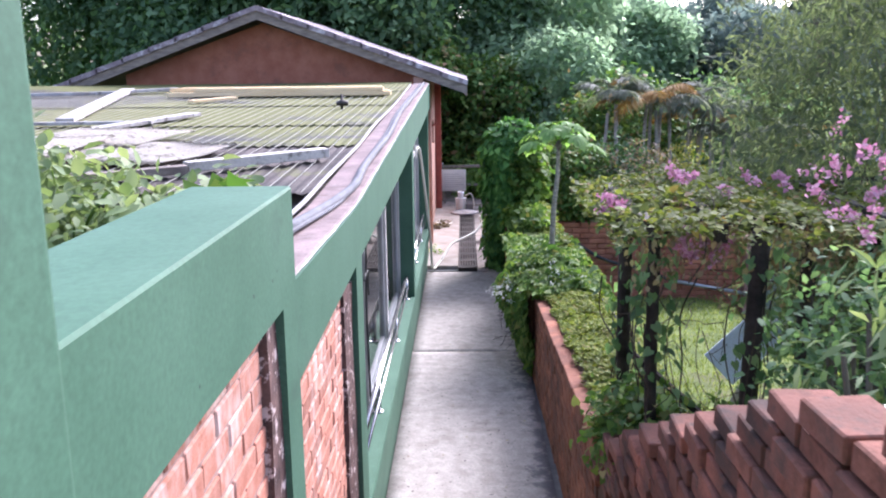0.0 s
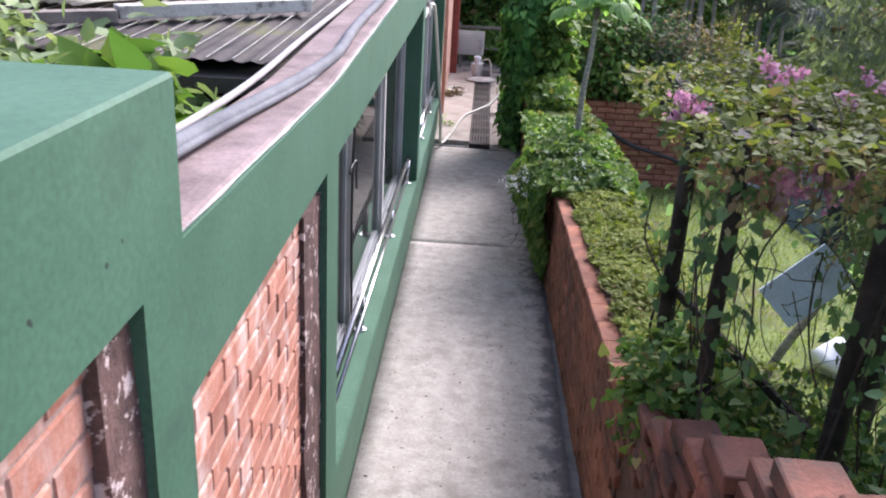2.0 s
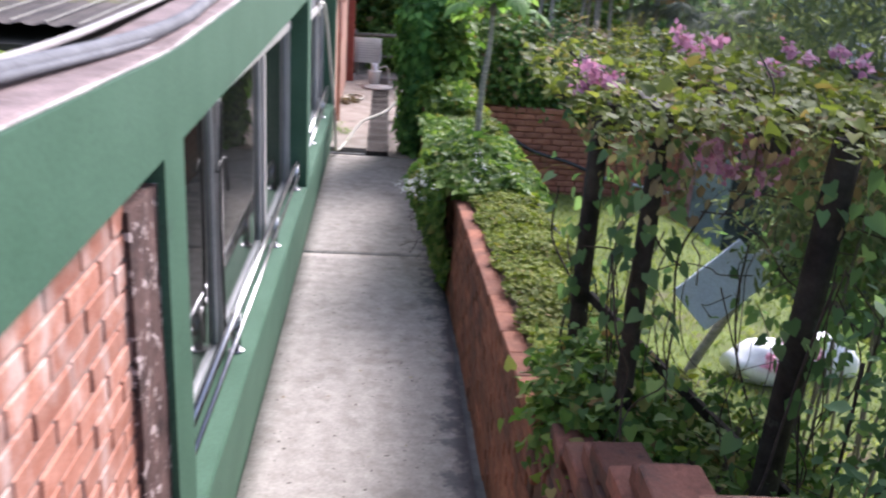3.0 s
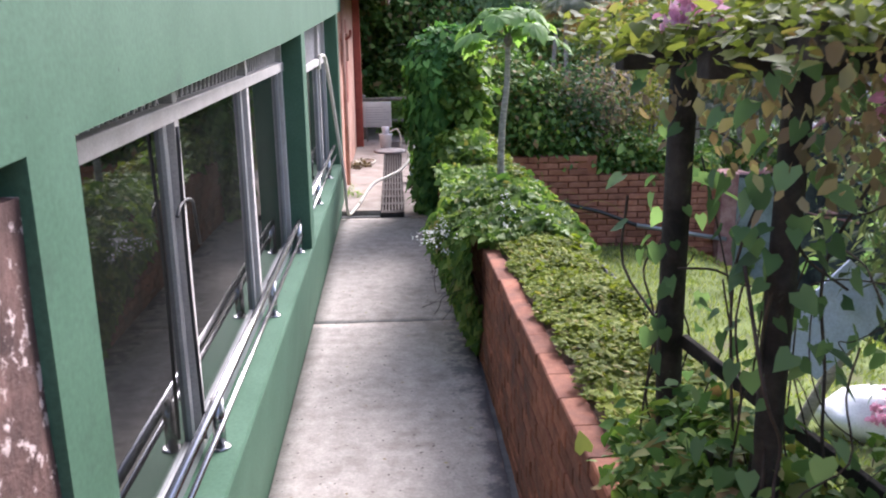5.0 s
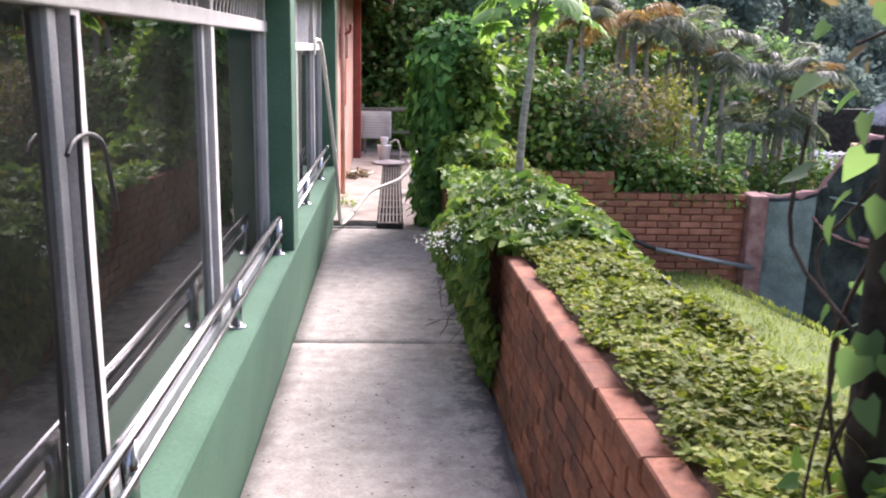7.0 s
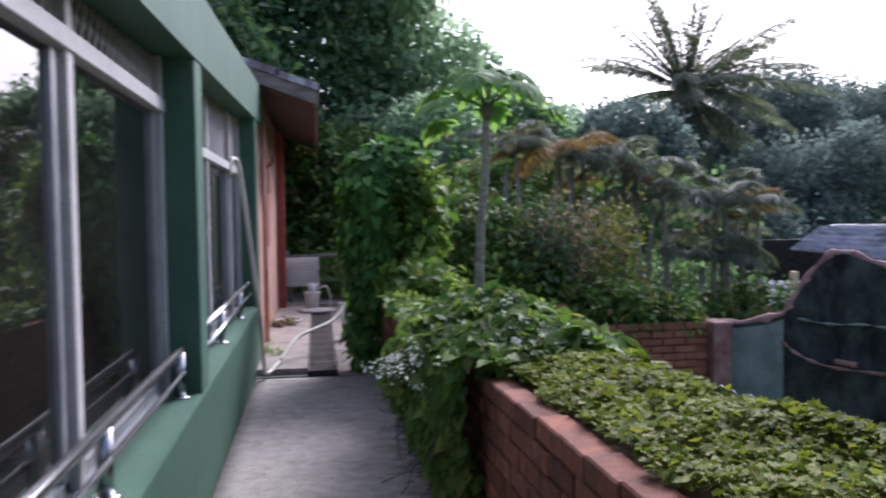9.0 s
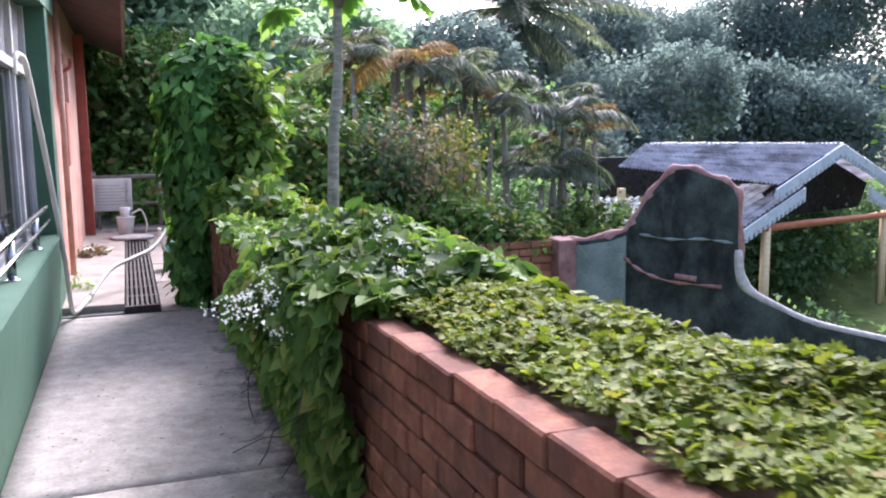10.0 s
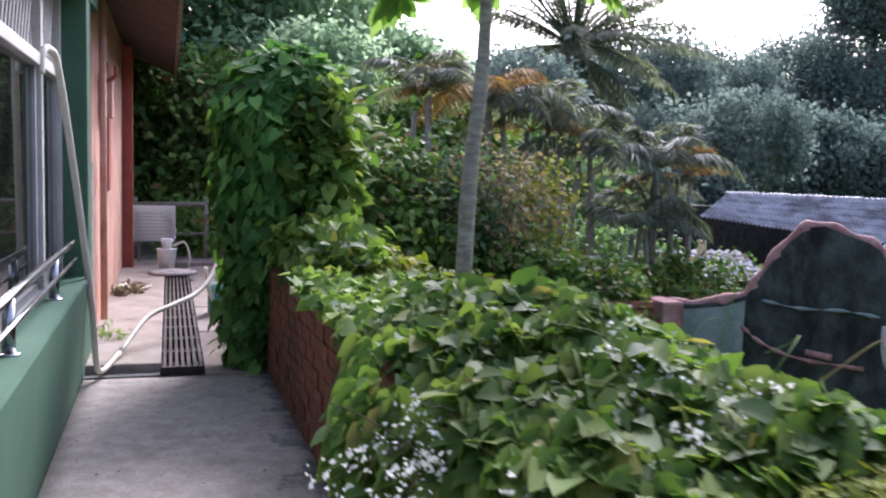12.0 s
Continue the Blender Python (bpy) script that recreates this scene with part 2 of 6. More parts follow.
ORANGE = surface("orange_metal", (0.42, 0.13, 0.06), (0.52, 0.18, 0.09), 6, 0.6, 80, 0.1)
TEAL = surface("teal_plastic", (0.05, 0.20, 0.20), (0.08, 0.28, 0.27), 6, 0.5, 80, 0.1)

L_COVER = leafy("ground_cover_leaf", [(0, (0.087, 0.129, 0.015)), (0.55, (0.182, 0.228, 0.028)), (0.92, (0.262, 0.290, 0.050)), (1, (0.276, 0.216, 0.075))], 0.55, 0.35, 0.45)
L_VINE = leafy("vine_leaf", [(0, (0.060, 0.129, 0.028)), (0.6, (0.138, 0.230, 0.046)), (0.95, (0.248, 0.331, 0.083)), (1, (0.294, 0.258, 0.083))], 0.45, 0.45, 0.4)
L_IVY = leafy("ivy_leaf", [(0, (0.047, 0.135, 0.034)), (0.6, (0.108, 0.243, 0.054)), (1, (0.203, 0.378, 0.095))], 0.42, 0.3, 0.4)
L_DARK = leafy("forest_leaf", [(0, (0.072, 0.137, 0.072)), (0.6, (0.130, 0.221, 0.111)), (1, (0.221, 0.325, 0.182))], 0.5, 0.55, 0.4)
# haze put into the colour: paler, greyer leaves for distant trees
L_FAR_HAZE = leafy("far_haze_leaf", [(0, (0.232, 0.331, 0.213)), (0.6, (0.278, 0.386, 0.243)), (1, (0.324, 0.433, 0.278))], 0.75, 0.7, 0.15, (1.25, 1.25, 1.15))
L_SLOPE_HAZE = leafy("slope_haze_leaf", [(0, (0.124, 0.169, 0.151)), (0.6, (0.164, 0.209, 0.182)), (1, (0.203, 0.243, 0.207))], 0.8, 0.6, 0.15, (1.15, 1.2, 1.15))
L_BUSH = leafy("bush_leaf", [(0, (0.054, 0.120, 0.030)), (0.5, (0.108, 0.204, 0.048)), (0.85, (0.216, 0.312, 0.072)), (1, (0.312, 0.192, 0.108))], 0.5, 0.3, 0.5)
L_RED = leafy("reddish_bush_leaf", [(0, (0.149, 0.115, 0.081)), (0.5, (0.253, 0.184, 0.127)), (1, (0.322, 0.299, 0.172))], 0.6, 0.4, 0.4)
L_YEL = leafy("yellow_green_leaf", [(0, (0.213, 0.237, 0.037)), (0.6, (0.375, 0.375, 0.075)), (1, (0.525, 0.450, 0.125))], 0.5, 0.35, 0.4)
L_PALM = leafy("palm_leaflet", [(0, (0.08, 0.105, 0.075)), (0.6, (0.15, 0.175, 0.135)), (1, (0.25, 0.265, 0.225))], 0.42, 0.5, 0.3)
L_ORANGE = leafy("dry_orange_frond", [(0, (0.22, 0.11, 0.03)), (0.6, (0.36, 0.20, 0.06)), (1, (0.42, 0.30, 0.12))], 0.6, 0.3, 0.3)
L_PAP = leafy("papaya_leaf", [(0, (0.14, 0.25, 0.07)), (0.6, (0.22, 0.36, 0.11)), (1, (0.32, 0.45, 0.17))], 0.45, 0.5, 0.15)
L_THICKET = leafy("bamboo_leaf", [(0, (0.086, 0.115, 0.072)), (0.6, (0.137, 0.169, 0.104)), (1, (0.194, 0.223, 0.144))], 0.55, 0.6, 0.3)
L_GRASS = leafy("lawn_blade", [(0, (0.139, 0.186, 0.046)), (0.6, (0.248, 0.310, 0.078)), (1, (0.372, 0.388, 0.139))], 0.55, 0.35, 0.5)
L_CANOPY = leafy("canopy_leaf", [(0, (0.070, 0.094, 0.023)), (0.6, (0.140, 0.172, 0.039)), (0.9, (0.211, 0.226, 0.062)), (1, (0.218, 0.133, 0.070))], 0.55, 0.4, 0.5)
L_PALE = leafy("pale_lance_leaf", [(0, (0.136, 0.196, 0.085)), (0.6, (0.230, 0.289, 0.145)), (1, (0.323, 0.374, 0.212))], 0.5, 0.35, 0.3)
P_PINK = leafy("pink_petal", [(0, (0.378, 0.153, 0.243)), (0.6, (0.504, 0.261, 0.351)), (1, (0.594, 0.405, 0.459))], 0.6, 0.35, 0.2, (1, 0.9, 1))
P_WHITE = leafy("white_petal", [(0, (0.62, 0.64, 0.55)), (1, (0.82, 0.82, 0.78))], 0.6, 0.3, 0.05, (1, 1, 1))

GLASS, gn, gl, gp = material("window_glass")
gl_fr = gn.new("ShaderNodeFresnel")
gl_fr.inputs["IOR"].default_value = 2.7
gl_gl = gn.new("ShaderNodeBsdfGlossy")
gl_gl.inputs["Roughness"].default_value = 0.004
gl_tr = gn.new("ShaderNodeBsdfTransparent")
gl_tr.inputs["Color"].default_value = (0.40, 0.43, 0.41, 1)
gl_mx = gn.new("ShaderNodeMixShader")
gl.new(gl_fr.outputs[0], gl_mx.inputs[0])
gl.new(gl_tr.outputs[0], gl_mx.inputs[1])
gl.new(gl_gl.outputs[0], gl_mx.inputs[2])
gl_veil = gn.new("ShaderNodeBsdfDiffuse")
gl_veil.inputs["Color"].default_value = (0.42, 0.42, 0.38, 1)
gl_no = noise_of(gn, gl, 1.8, 5, 0.6)
gl_ra = ramp_of(gn, [(0.3, (0.004, 0.004, 0.004)), (0.75, (0.022, 0.022, 0.022))])
gl.new(gl_no.outputs["Fac"], gl_ra.inputs["Fac"])
gl_m2 = gn.new("ShaderNodeMixShader")        # pale diffuse veil, lifts the panes in place of brighter reflections
gl.new(gl_ra.outputs[0], gl_m2.inputs[0])
gl.new(gl_mx.outputs[0], gl_m2.inputs[1])
gl.new(gl_veil.outputs[0], gl_m2.inputs[2])
gl.new(gl_m2.outputs[0], gn["Material Output"].inputs["Surface"])


# ---- builders ----
def link_mesh(name, me, mat, parent=None, label=""):
    me.materials.append(mat)
    ob = new(name, me)
    if parent:
        ob.parent = parent
    if label:
        ob["label"] = label
    return ob


def part(name, bm, mat, parent=None, label="", smooth=False):
    me = bpy.data.meshes.new(name)
    if smooth:
        for f in bm.faces:
            f.smooth = True
    bm.normal_update()
    bm.to_mesh(me)
    bm.free()
    return link_mesh(name, me, mat, parent, label)


def thing(name, label, category, group="", kind="", at=(0, 0, 0)):
    ob = new(name)
    ob.empty_display_size = 0.1
    ob.location = at
    return tagged(ob, label, category, group, kind)


def add_box(bm, x0, x1, y0, y1, z0, z1, bevel=0.0):
    got = bmesh.ops.create_cube(bm, size=1, matrix=Matrix.LocRotScale(((x0 + x1) / 2, (y0 + y1) / 2, (z0 + z1) / 2), None, (abs(x1 - x0), abs(y1 - y0), abs(z1 - z0))))
    if bevel:
        edges = list({e for v in got["verts"] for e in v.link_edges})
        bmesh.ops.bevel(bm, geom=edges, offset=bevel, segments=2, affect="EDGES", profile=0.6)
    return bm


def box(x0, x1, y0, y1, z0, z1, bevel=0.0):
    return add_box(bmesh.new(), x0, x1, y0, y1, z0, z1, bevel)


def prism(profile, axis, a, b, bevel=0.0):
    """A profile of 2D points pushed along an axis: x takes (y, z), y takes (x, z), z takes (x, y)."""
    bm = bmesh.new()
    place = {"x": lambda u, v, w: (w, u, v), "y": lambda u, v, w: (u, w, v), "z": lambda u, v, w: (u, v, w)}[axis]
    lo = [bm.verts.new(place(u, v, a)) for u, v in profile]
    hi = [bm.verts.new(place(u, v, b)) for u, v in profile]
    bm.faces.new(lo)
    bm.faces.new(hi[::-1])
    k = len(profile)
    for i in range(k):
        bm.faces.new((lo[i], hi[i], hi[(i + 1) % k], lo[(i + 1) % k]))
    bmesh.ops.recalc_face_normals(bm, faces=bm.faces)
    if bevel:
        bmesh.ops.bevel(bm, geom=list(bm.edges), offset=bevel, segments=2, affect="EDGES", profile=0.6)
    return bm


def add_tube(bm, pts, radii, sides=8, cap=True):
    """A round bar through points, with one radius or one at each point."""
    pts = [Vector(p) for p in pts]
    if np.isscalar(radii):
        radii = [radii] * len(pts)
    radii = [float(r) for r in radii]
    rings, side = [], None
    for i, p in enumerate(pts):
        d = (pts[min(i + 1, len(pts) - 1)] - pts[max(i - 1, 0)]).normalized()
        if side is None:
            side = d.orthogonal().normalized()
        side = (side - d * side.dot(d)).normalized()
        up = d.cross(side)
        rings.append([bm.verts.new(p + radii[i] * (math.cos(a) * side + math.sin(a) * up)) for a in (2 * math.pi * k / sides for k in range(sides))])
    for a, b in zip(rings, rings[1:]):
        for k in range(sides):
            bm.faces.new((a[k], a[(k + 1) % sides], b[(k + 1) % sides], b[k])).smooth = True
    if cap:
        bm.faces.new(rings[0][::-1])
        bm.faces.new(rings[-1])
    return bm


def tube(pts, radii, sides=8):
    return add_tube(bmesh.new(), pts, radii, sides)


def spline(pts, steps=8):
    """Smooth points through the given ones."""
    p = [Vector(q) for q in pts]
    p = [2 * p[0] - p[1]] + p + [2 * p[-1] - p[-2]]
    out = []
    for i in range(1, len(p) - 2):
        for s in range(steps):
            t = s / steps
            a, b, c, d = p[i - 1:i + 3]
            out.append(0.5 * (2 * b + (c - a) * t + (2 * a - 5 * b + 4 * c - d) * t * t + (3 * b - a - 3 * c + d) * t ** 3))
    return out + [p[-2]]


def sheet_mesh(name, xs, ys, height):
    """A grid over xs and ys with z from height(x, y)."""
    verts = [(x, y, height(x, y)) for y in ys for x in xs]
    w = len(xs)
    faces = [(j * w + i, j * w + i + 1, (j + 1) * w + i + 1, (j + 1) * w + i) for j in range(len(ys) - 1) for i in range(w - 1)]
    me = bpy.data.meshes.new(name)
    me.from_pydata(verts, [], faces)
    me.polygons.foreach_set("use_smooth", [True] * len(faces))
    return me


# leaf outlines: along, across, lift; and their faces
OVAL = ([(0, 0, 0), (0.35, 0.3, 0.06), (0.35, -0.3, 0.06), (0.75, 0.2, 0.02), (0.75, -0.2, 0.02), (1, 0, -0.08), (0.4, 0, 0)],
        [(0, 6, 1), (0, 2, 6), (6, 3, 1), (6, 2, 4), (6, 5, 3), (6, 4, 5)])
HEART = ([(0, 0, 0), (-0.16, 0.28, 0.03), (0.12, 0.46, 0.08), (0.5, 0.33, 0.05), (1, 0, -0.12), (0.5, -0.33, 0.05), (0.12, -0.46, 0.08), (-0.16, -0.28, 0.03), (0.4, 0, -0.02)],
         [(0, 2, 1), (0, 8, 2), (8, 3, 2), (8, 4, 3), (0, 7, 6), (0, 6, 8), (8, 6, 5), (8, 5, 4)])
LANCE = ([(0, 0, 0), (0.45, 0.11, 0.02), (0.45, -0.11, 0.02), (1, 0, -0.12)], [(0, 2, 1), (1, 2, 3)])
DIAMOND = ([(0, 0, 0), (0.45, 0.32, 0.05), (0.5, -0.32, 0.05), (1, 0, -0.1)], [(0, 2, 1), (1, 2, 3)])
PALMLEAF = ([(0, 0, 0), (0.4, 0.036, 0.012), (0.4, -0.036, 0.012), (1, 0, -0.14)], [(0, 2, 1), (1, 2, 3)])
LOBE = ([(0, 0, 0), (0.45, 0.16, 0.03), (0.45, -0.16, 0.03), (0.7, 0.2, 0.0), (0.7, -0.2, 0.0), (1, 0, -0.1), (0.7, 0, -0.02)], [(0, 2, 1), (1, 2, 4), (1, 4, 3), (3, 4, 5)])
TREFOIL = ([(0, 0, 0), (0.35, 0.5, 0.06), (0.75, 0.45, 0.0), (0.6, 0.1, 0.02), (1, 0, -0.02), (0.6, -0.1, 0.02), (0.75, -0.45, 0.0), (0.35, -0.5, 0.06)],
           [(0, 3, 2), (0, 2, 1), (0, 5, 4), (0, 4, 3), (0, 7, 6), (0, 6, 5)])


def leaves(name, shape, at, way, up, size, mat, parent=None, label=""):
    """One mesh of many leaves: places, directions and face normals as rows, sizes as a column."""
    at, way, up, size = (np.asarray(a, float) for a in (at, way, up, size))
    way = way / np.maximum(np.linalg.norm(way, axis=1, keepdims=True), 1e-6)
    side = np.cross(up, way)
    side /= np.maximum(np.linalg.norm(side, axis=1, keepdims=True), 1e-6)
    nor = np.cross(way, side)
    t, f = np.array(shape[0]), np.array(shape[1])
    v = at[:, None, :] + size[:, None, None] * (t[None, :, 0:1] * way[:, None] + t[None, :, 1:2] * side[:, None] + t[None, :, 2:3] * nor[:, None])
    faces = (f[None] + (np.arange(len(at)) * len(t))[:, None, None]).reshape(-1)
    me = bpy.data.meshes.new(name)
    me.vertices.add(v.shape[0] * v.shape[1])
    me.vertices.foreach_set("co", v.reshape(-1))
    me.loops.add(len(faces))
    me.loops.foreach_set("vertex_index", faces)
    me.polygons.add(len(faces) // 3)
    me.polygons.foreach_set("loop_start", np.arange(0, len(faces), 3))
    me.polygons.foreach_set("loop_total", np.full(len(faces) // 3, 3))
    me.update(calc_edges=True)
    me.validate()
    ob = link_mesh(name, me, mat, parent, label)
    if len(at) > 100:
        ob["kind"] = "stuff"
    return ob


rng = np.random.default_rng(7)


def rand_dirs(n):
    d = rng.normal(size=(n, 3))
    return d / np.linalg.norm(d, axis=1, keepdims=True)


def crown_points(centre, radii, clumps, per, spread):
    """Leaf places gathered in clumps over an uneven ball, and the outward directions."""
    d = rand_dirs(clumps)
    bulge = 0.62 + 0.45 * rng.random(clumps) ** 0.7
    c = np.array(centre) + d * np.array(radii) * bulge[:, None]
    at = np.repeat(c, per, axis=0) + rng.normal(size=(clumps * per, 3)) * spread
    out = np.repeat(d, per, axis=0)
    return at, out


def crown(name, centre, radii, clumps, per, spread, size, mat, parent=None, shape=DIAMOND, droop=0.35, label=""):
    at, out = crown_points(centre, radii, clumps, per, spread)
    n = len(at)
    way = out * 0.5 + rand_dirs(n) * 0.8 - np.array([0, 0, droop])
    up = rand_dirs(n) * 0.7 + np.array([0, 0, 1.0]) + out * 0.4
    return leaves(name, shape, at, way, up, size * (0.6 + 0.8 * rng.random(n)), mat, parent, label)


# ---- ground ----
FLOOR = -1.775


def smooth(a, b, x):
    t = min(max((x - a) / (b - a), 0), 1)
    return t * t * (3 - 2 * t)


def ground_z(x, y):
    lawn = -1.85 - 0.085 * min(max(y - 5, 0), 11)
    wide = 1.45 + 0.55 * (1 - smooth(4.8, 6.0, y))
    z = -0.86 + (lawn + 0.86) * smooth(wide, wide + 0.35, x)
    if y > 14.6:
        z += (lawn - z) * smooth(14.6, 15.4, y)
    if y < 3.6:
        z += 0.35 * (1 - smooth(2.2, 3.6, y)) * (1 - smooth(2.0, 3.0, x))
    if x < 0.93:
        z = FLOOR - 0.25
    z -= 1.9 * smooth(4.6, 6.3, x) * smooth(8.0, 11.0, y) * (1 - smooth(23, 27, y)) * (1 - smooth(20, 26, x))
    far = math.hypot(x, y - 8)
    z += 0.012 * max(far - 45, 0)
    return z + 0.05 * noise.noise((x * 0.7, y * 0.7, 0)) * (1 if far < 40 else 8)


gx = [-900, -300, -120, -60, -30, -15, -9, -5, -2, 0.5, 0.9, 0.95] + [1.1 + 0.15 * i for i in range(14)] + [3.4 + 0.5 * i for i in range(16)] + [12.5, 14, 17, 21, 26, 34, 45, 60, 90, 150, 300, 900]
gy = [-900, -200, -60, -20, -8, -3, 0] + [1 + 0.35 * i for i in range(46)] + [18, 20, 22, 25, 28, 32, 38, 45, 55, 70, 100, 200, 900]
ground = link_mesh("ground", sheet_mesh("ground", gx, gy, ground_z), SOIL)
tagged(ground, "sloping garden lawn and bare soil below the path", "ground", kind="structure")

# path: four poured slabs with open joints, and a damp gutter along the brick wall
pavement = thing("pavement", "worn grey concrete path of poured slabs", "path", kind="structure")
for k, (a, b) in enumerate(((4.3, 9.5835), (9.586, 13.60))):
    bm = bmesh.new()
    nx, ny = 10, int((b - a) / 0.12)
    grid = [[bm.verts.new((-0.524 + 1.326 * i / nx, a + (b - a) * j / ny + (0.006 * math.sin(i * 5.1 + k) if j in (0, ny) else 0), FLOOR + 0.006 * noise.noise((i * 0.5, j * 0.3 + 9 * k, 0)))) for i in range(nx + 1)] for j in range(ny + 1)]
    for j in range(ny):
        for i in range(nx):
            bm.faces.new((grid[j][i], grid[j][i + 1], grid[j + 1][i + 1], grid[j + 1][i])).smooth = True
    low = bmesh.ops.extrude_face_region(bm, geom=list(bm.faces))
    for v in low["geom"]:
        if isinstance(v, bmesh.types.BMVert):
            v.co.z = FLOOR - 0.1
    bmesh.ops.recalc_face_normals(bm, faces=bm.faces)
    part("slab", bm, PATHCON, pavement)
part("gutter", box(0.806, 0.95, 4.3, 20.5, FLOOR - 0.12, FLOOR - 0.03), WETCON, pavement, "damp dark gutter along the wall")
part("bed", box(-0.6, 0.95, 4.3, 20.6, FLOOR - 0.3, FLOOR - 0.11), WETCON, pavement, "dark joint bed")
# beyond the joint: raised slab, iron grating, broken strip
part("raised_slab", box(-0.58, -0.005, 13.72, 20.4, FLOOR - 0.1, FLOOR + 0.075, 0.012), SLAB, pavement, "pinkish raised slab")
part("front_kerb", box(-0.58, -0.01, 13.60, 13.71, FLOOR - 0.08, FLOOR + 0.012, 0.006), WETCON, pavement, "cracked dark kerb")
for a, b in ((13.69, 15.3), (15.32, 16.7), (16.72, 18.4), (18.42, 20.4)):
    part("slab", box(0.31, 0.80, a, b, FLOOR - 0.1, FLOOR - 0.004 - 0.01 * random.random(), 0.01), SLAB, pavement, "cracked side slab")
part("slab", box(-0.55, 1.0, 20.41, 26, FLOOR - 0.1, FLOOR + 0.04), SLAB, pavement)

grating = thing("drain_grating", "long dark iron drain grating beside the raised slab", "grating")
for i in range(7):
    x = 0.02 + 0.043 * i
    part("bar", box(x - 0.011, x + 0.011, 13.62, 19.0, FLOOR - 0.01, FLOOR + 0.062), RUST, grating)
for i in range(12):
    y = 13.64 + i * 0.51
    part("cross_bar", box(0.0, 0.30, y, y + 0.035, FLOOR - 0.02, FLOOR + 0.058), RUST, grating)
part("channel", box(0.0, 0.30, 13.62, 19.3, FLOOR - 0.1, FLOOR - 0.06), BLACK, grating, "dark drain channel")

# steps down to the path
stairs = thing("stairs", "concrete steps going down beside the green wall", "stairs", kind="structure")
part("landing", box(-0.48, 0.90, -4.0, 1.15, -0.3, 0.04, 0.01), CONCRETE, stairs)
for i in range(10):
    y = 1.15 + 0.325 * i
    part("step", box(-0.48, 0.90, y, y + 0.325 + 0.02, FLOOR - 0.2, 0.04 - 0.177 * (i + 1), 0.012), CONCRETE, stairs)

# ---- green building ----
SILL = -1.0                   # sill top
GL = -0.65                    # glass plane


def band_top(y):
    return 0.815 - 0.0144 * (y - 2.8) if y < 4.4 else 0.792 + 0.047 * (y - 4.4)


def band_low(y):
    return 0.475 + 0.02 * (y - 2.8) if y < 4.3 else 0.505 + 0.0262 * (y - 4.3) if y < 8.25 else 0.608 + 0.041 * (y - 8.25)


wall = thing("wall_west", "green painted wall of the low building, chipped at the edges", "wall", kind="structure")
# plinth under the windows, leaning back to the floor
part("plinth", prism([(-0.54, FLOOR - 0.1), (-0.455, SILL - 0.02), (-0.463, SILL), (-0.72, SILL), (-0.72, FLOOR - 0.1)], "y", 4.25, 13.55), GREEN, wall)
# fascia band with its bend
ys = [2.735, 3.2, 3.7, 4.2, 4.5, 5.0, 6, 7, 8, 9, 10, 11, 12, 13, 14.15]
bm = bmesh.new()
rings = [[bm.verts.new(p) for p in ((-0.45, y, band_low(y)), (-0.45, y, band_top(y)), (-0.72, y, band_top(y) - 0.02), (-0.72, y, band_low(y)))] for y in ys]
for a, b in zip(rings, rings[1:]):
    for k in range(4):
        bm.faces.new((a[k], b[k], b[(k + 1) % 4], a[(k + 1) % 4]))
bm.faces.new(rings[0]), bm.faces.new(rings[-1])
bmesh.ops.recalc_face_normals(bm, faces=bm.faces)
part("band", bm, GREEN, wall)
# screed on top of the band with a pale chipped edge
bm = bmesh.new()
rings = [[bm.verts.new((x, y, band_top(y) + dz)) for x, dz in ((-0.462 + 0.008 * noise.noise((y * 6, 0, 0)), 0.002), (-0.475, 0.012), (-0.70, 0.008), (-0.74, -0.06))] for y in [2.735 + 0.1 * i for i in range(114)]]
for a, b in zip(rings, rings[1:]):
    for k in range(3):
        bm.faces.new((a[k], a[k + 1], b[k + 1], b[k]))
part("screed", bm, CURB, wall, "purple-grey weathered screed on the parapet")
part("chipped_edge", tube([(-0.462, y, band_top(y) + 0.004) for y in [2.70 + 0.158 * i for i in range(72)]], [0.002 + 0.006 * random.random() ** 2 for i in range(72)], 6), CHIP, wall, "pale chipped plaster edge")
# upper block, tall column beside the landing, posts
part("upper_block", prism([(-0.45, 0.775), (-0.45, 1.116), (-0.456, 1.124), (-0.77, 1.124), (-0.78, 1.114), (-0.78, 0.775)], "y", 1.135, 2.735), GREEN, wall)
part("tall_column", box(-0.80, -0.44, 0.72, 1.135, -1.9, 3.4, 0.012), GREEN, wall)
part("post", box(-0.76, -0.45, 2.535, 2.735, -1.95, 0.775), GREEN, wall)
part("post", prism([(4.25, -1.95), (4.50, -1.95), (4.50, band_low(4.5)), (4.25, band_low(4.25))], "x", -0.76, -0.45), GREEN, wall)
part("rear_wall", box(-0.80, -0.50, -4.0, 0.72, -1.9, 3.4), GREEN, wall)
for y in (9.20, 13.30):
    part("column", box(-0.72, -0.458, y, y + 0.26, SILL - 0.01, band_low(y) + 0.02, 0.008), GREEN, wall)
part("end_pier", box(-0.76, -0.52, 13.54, 14.3, FLOOR - 0.1, band_low(13.5), 0.006), GREEN, wall)
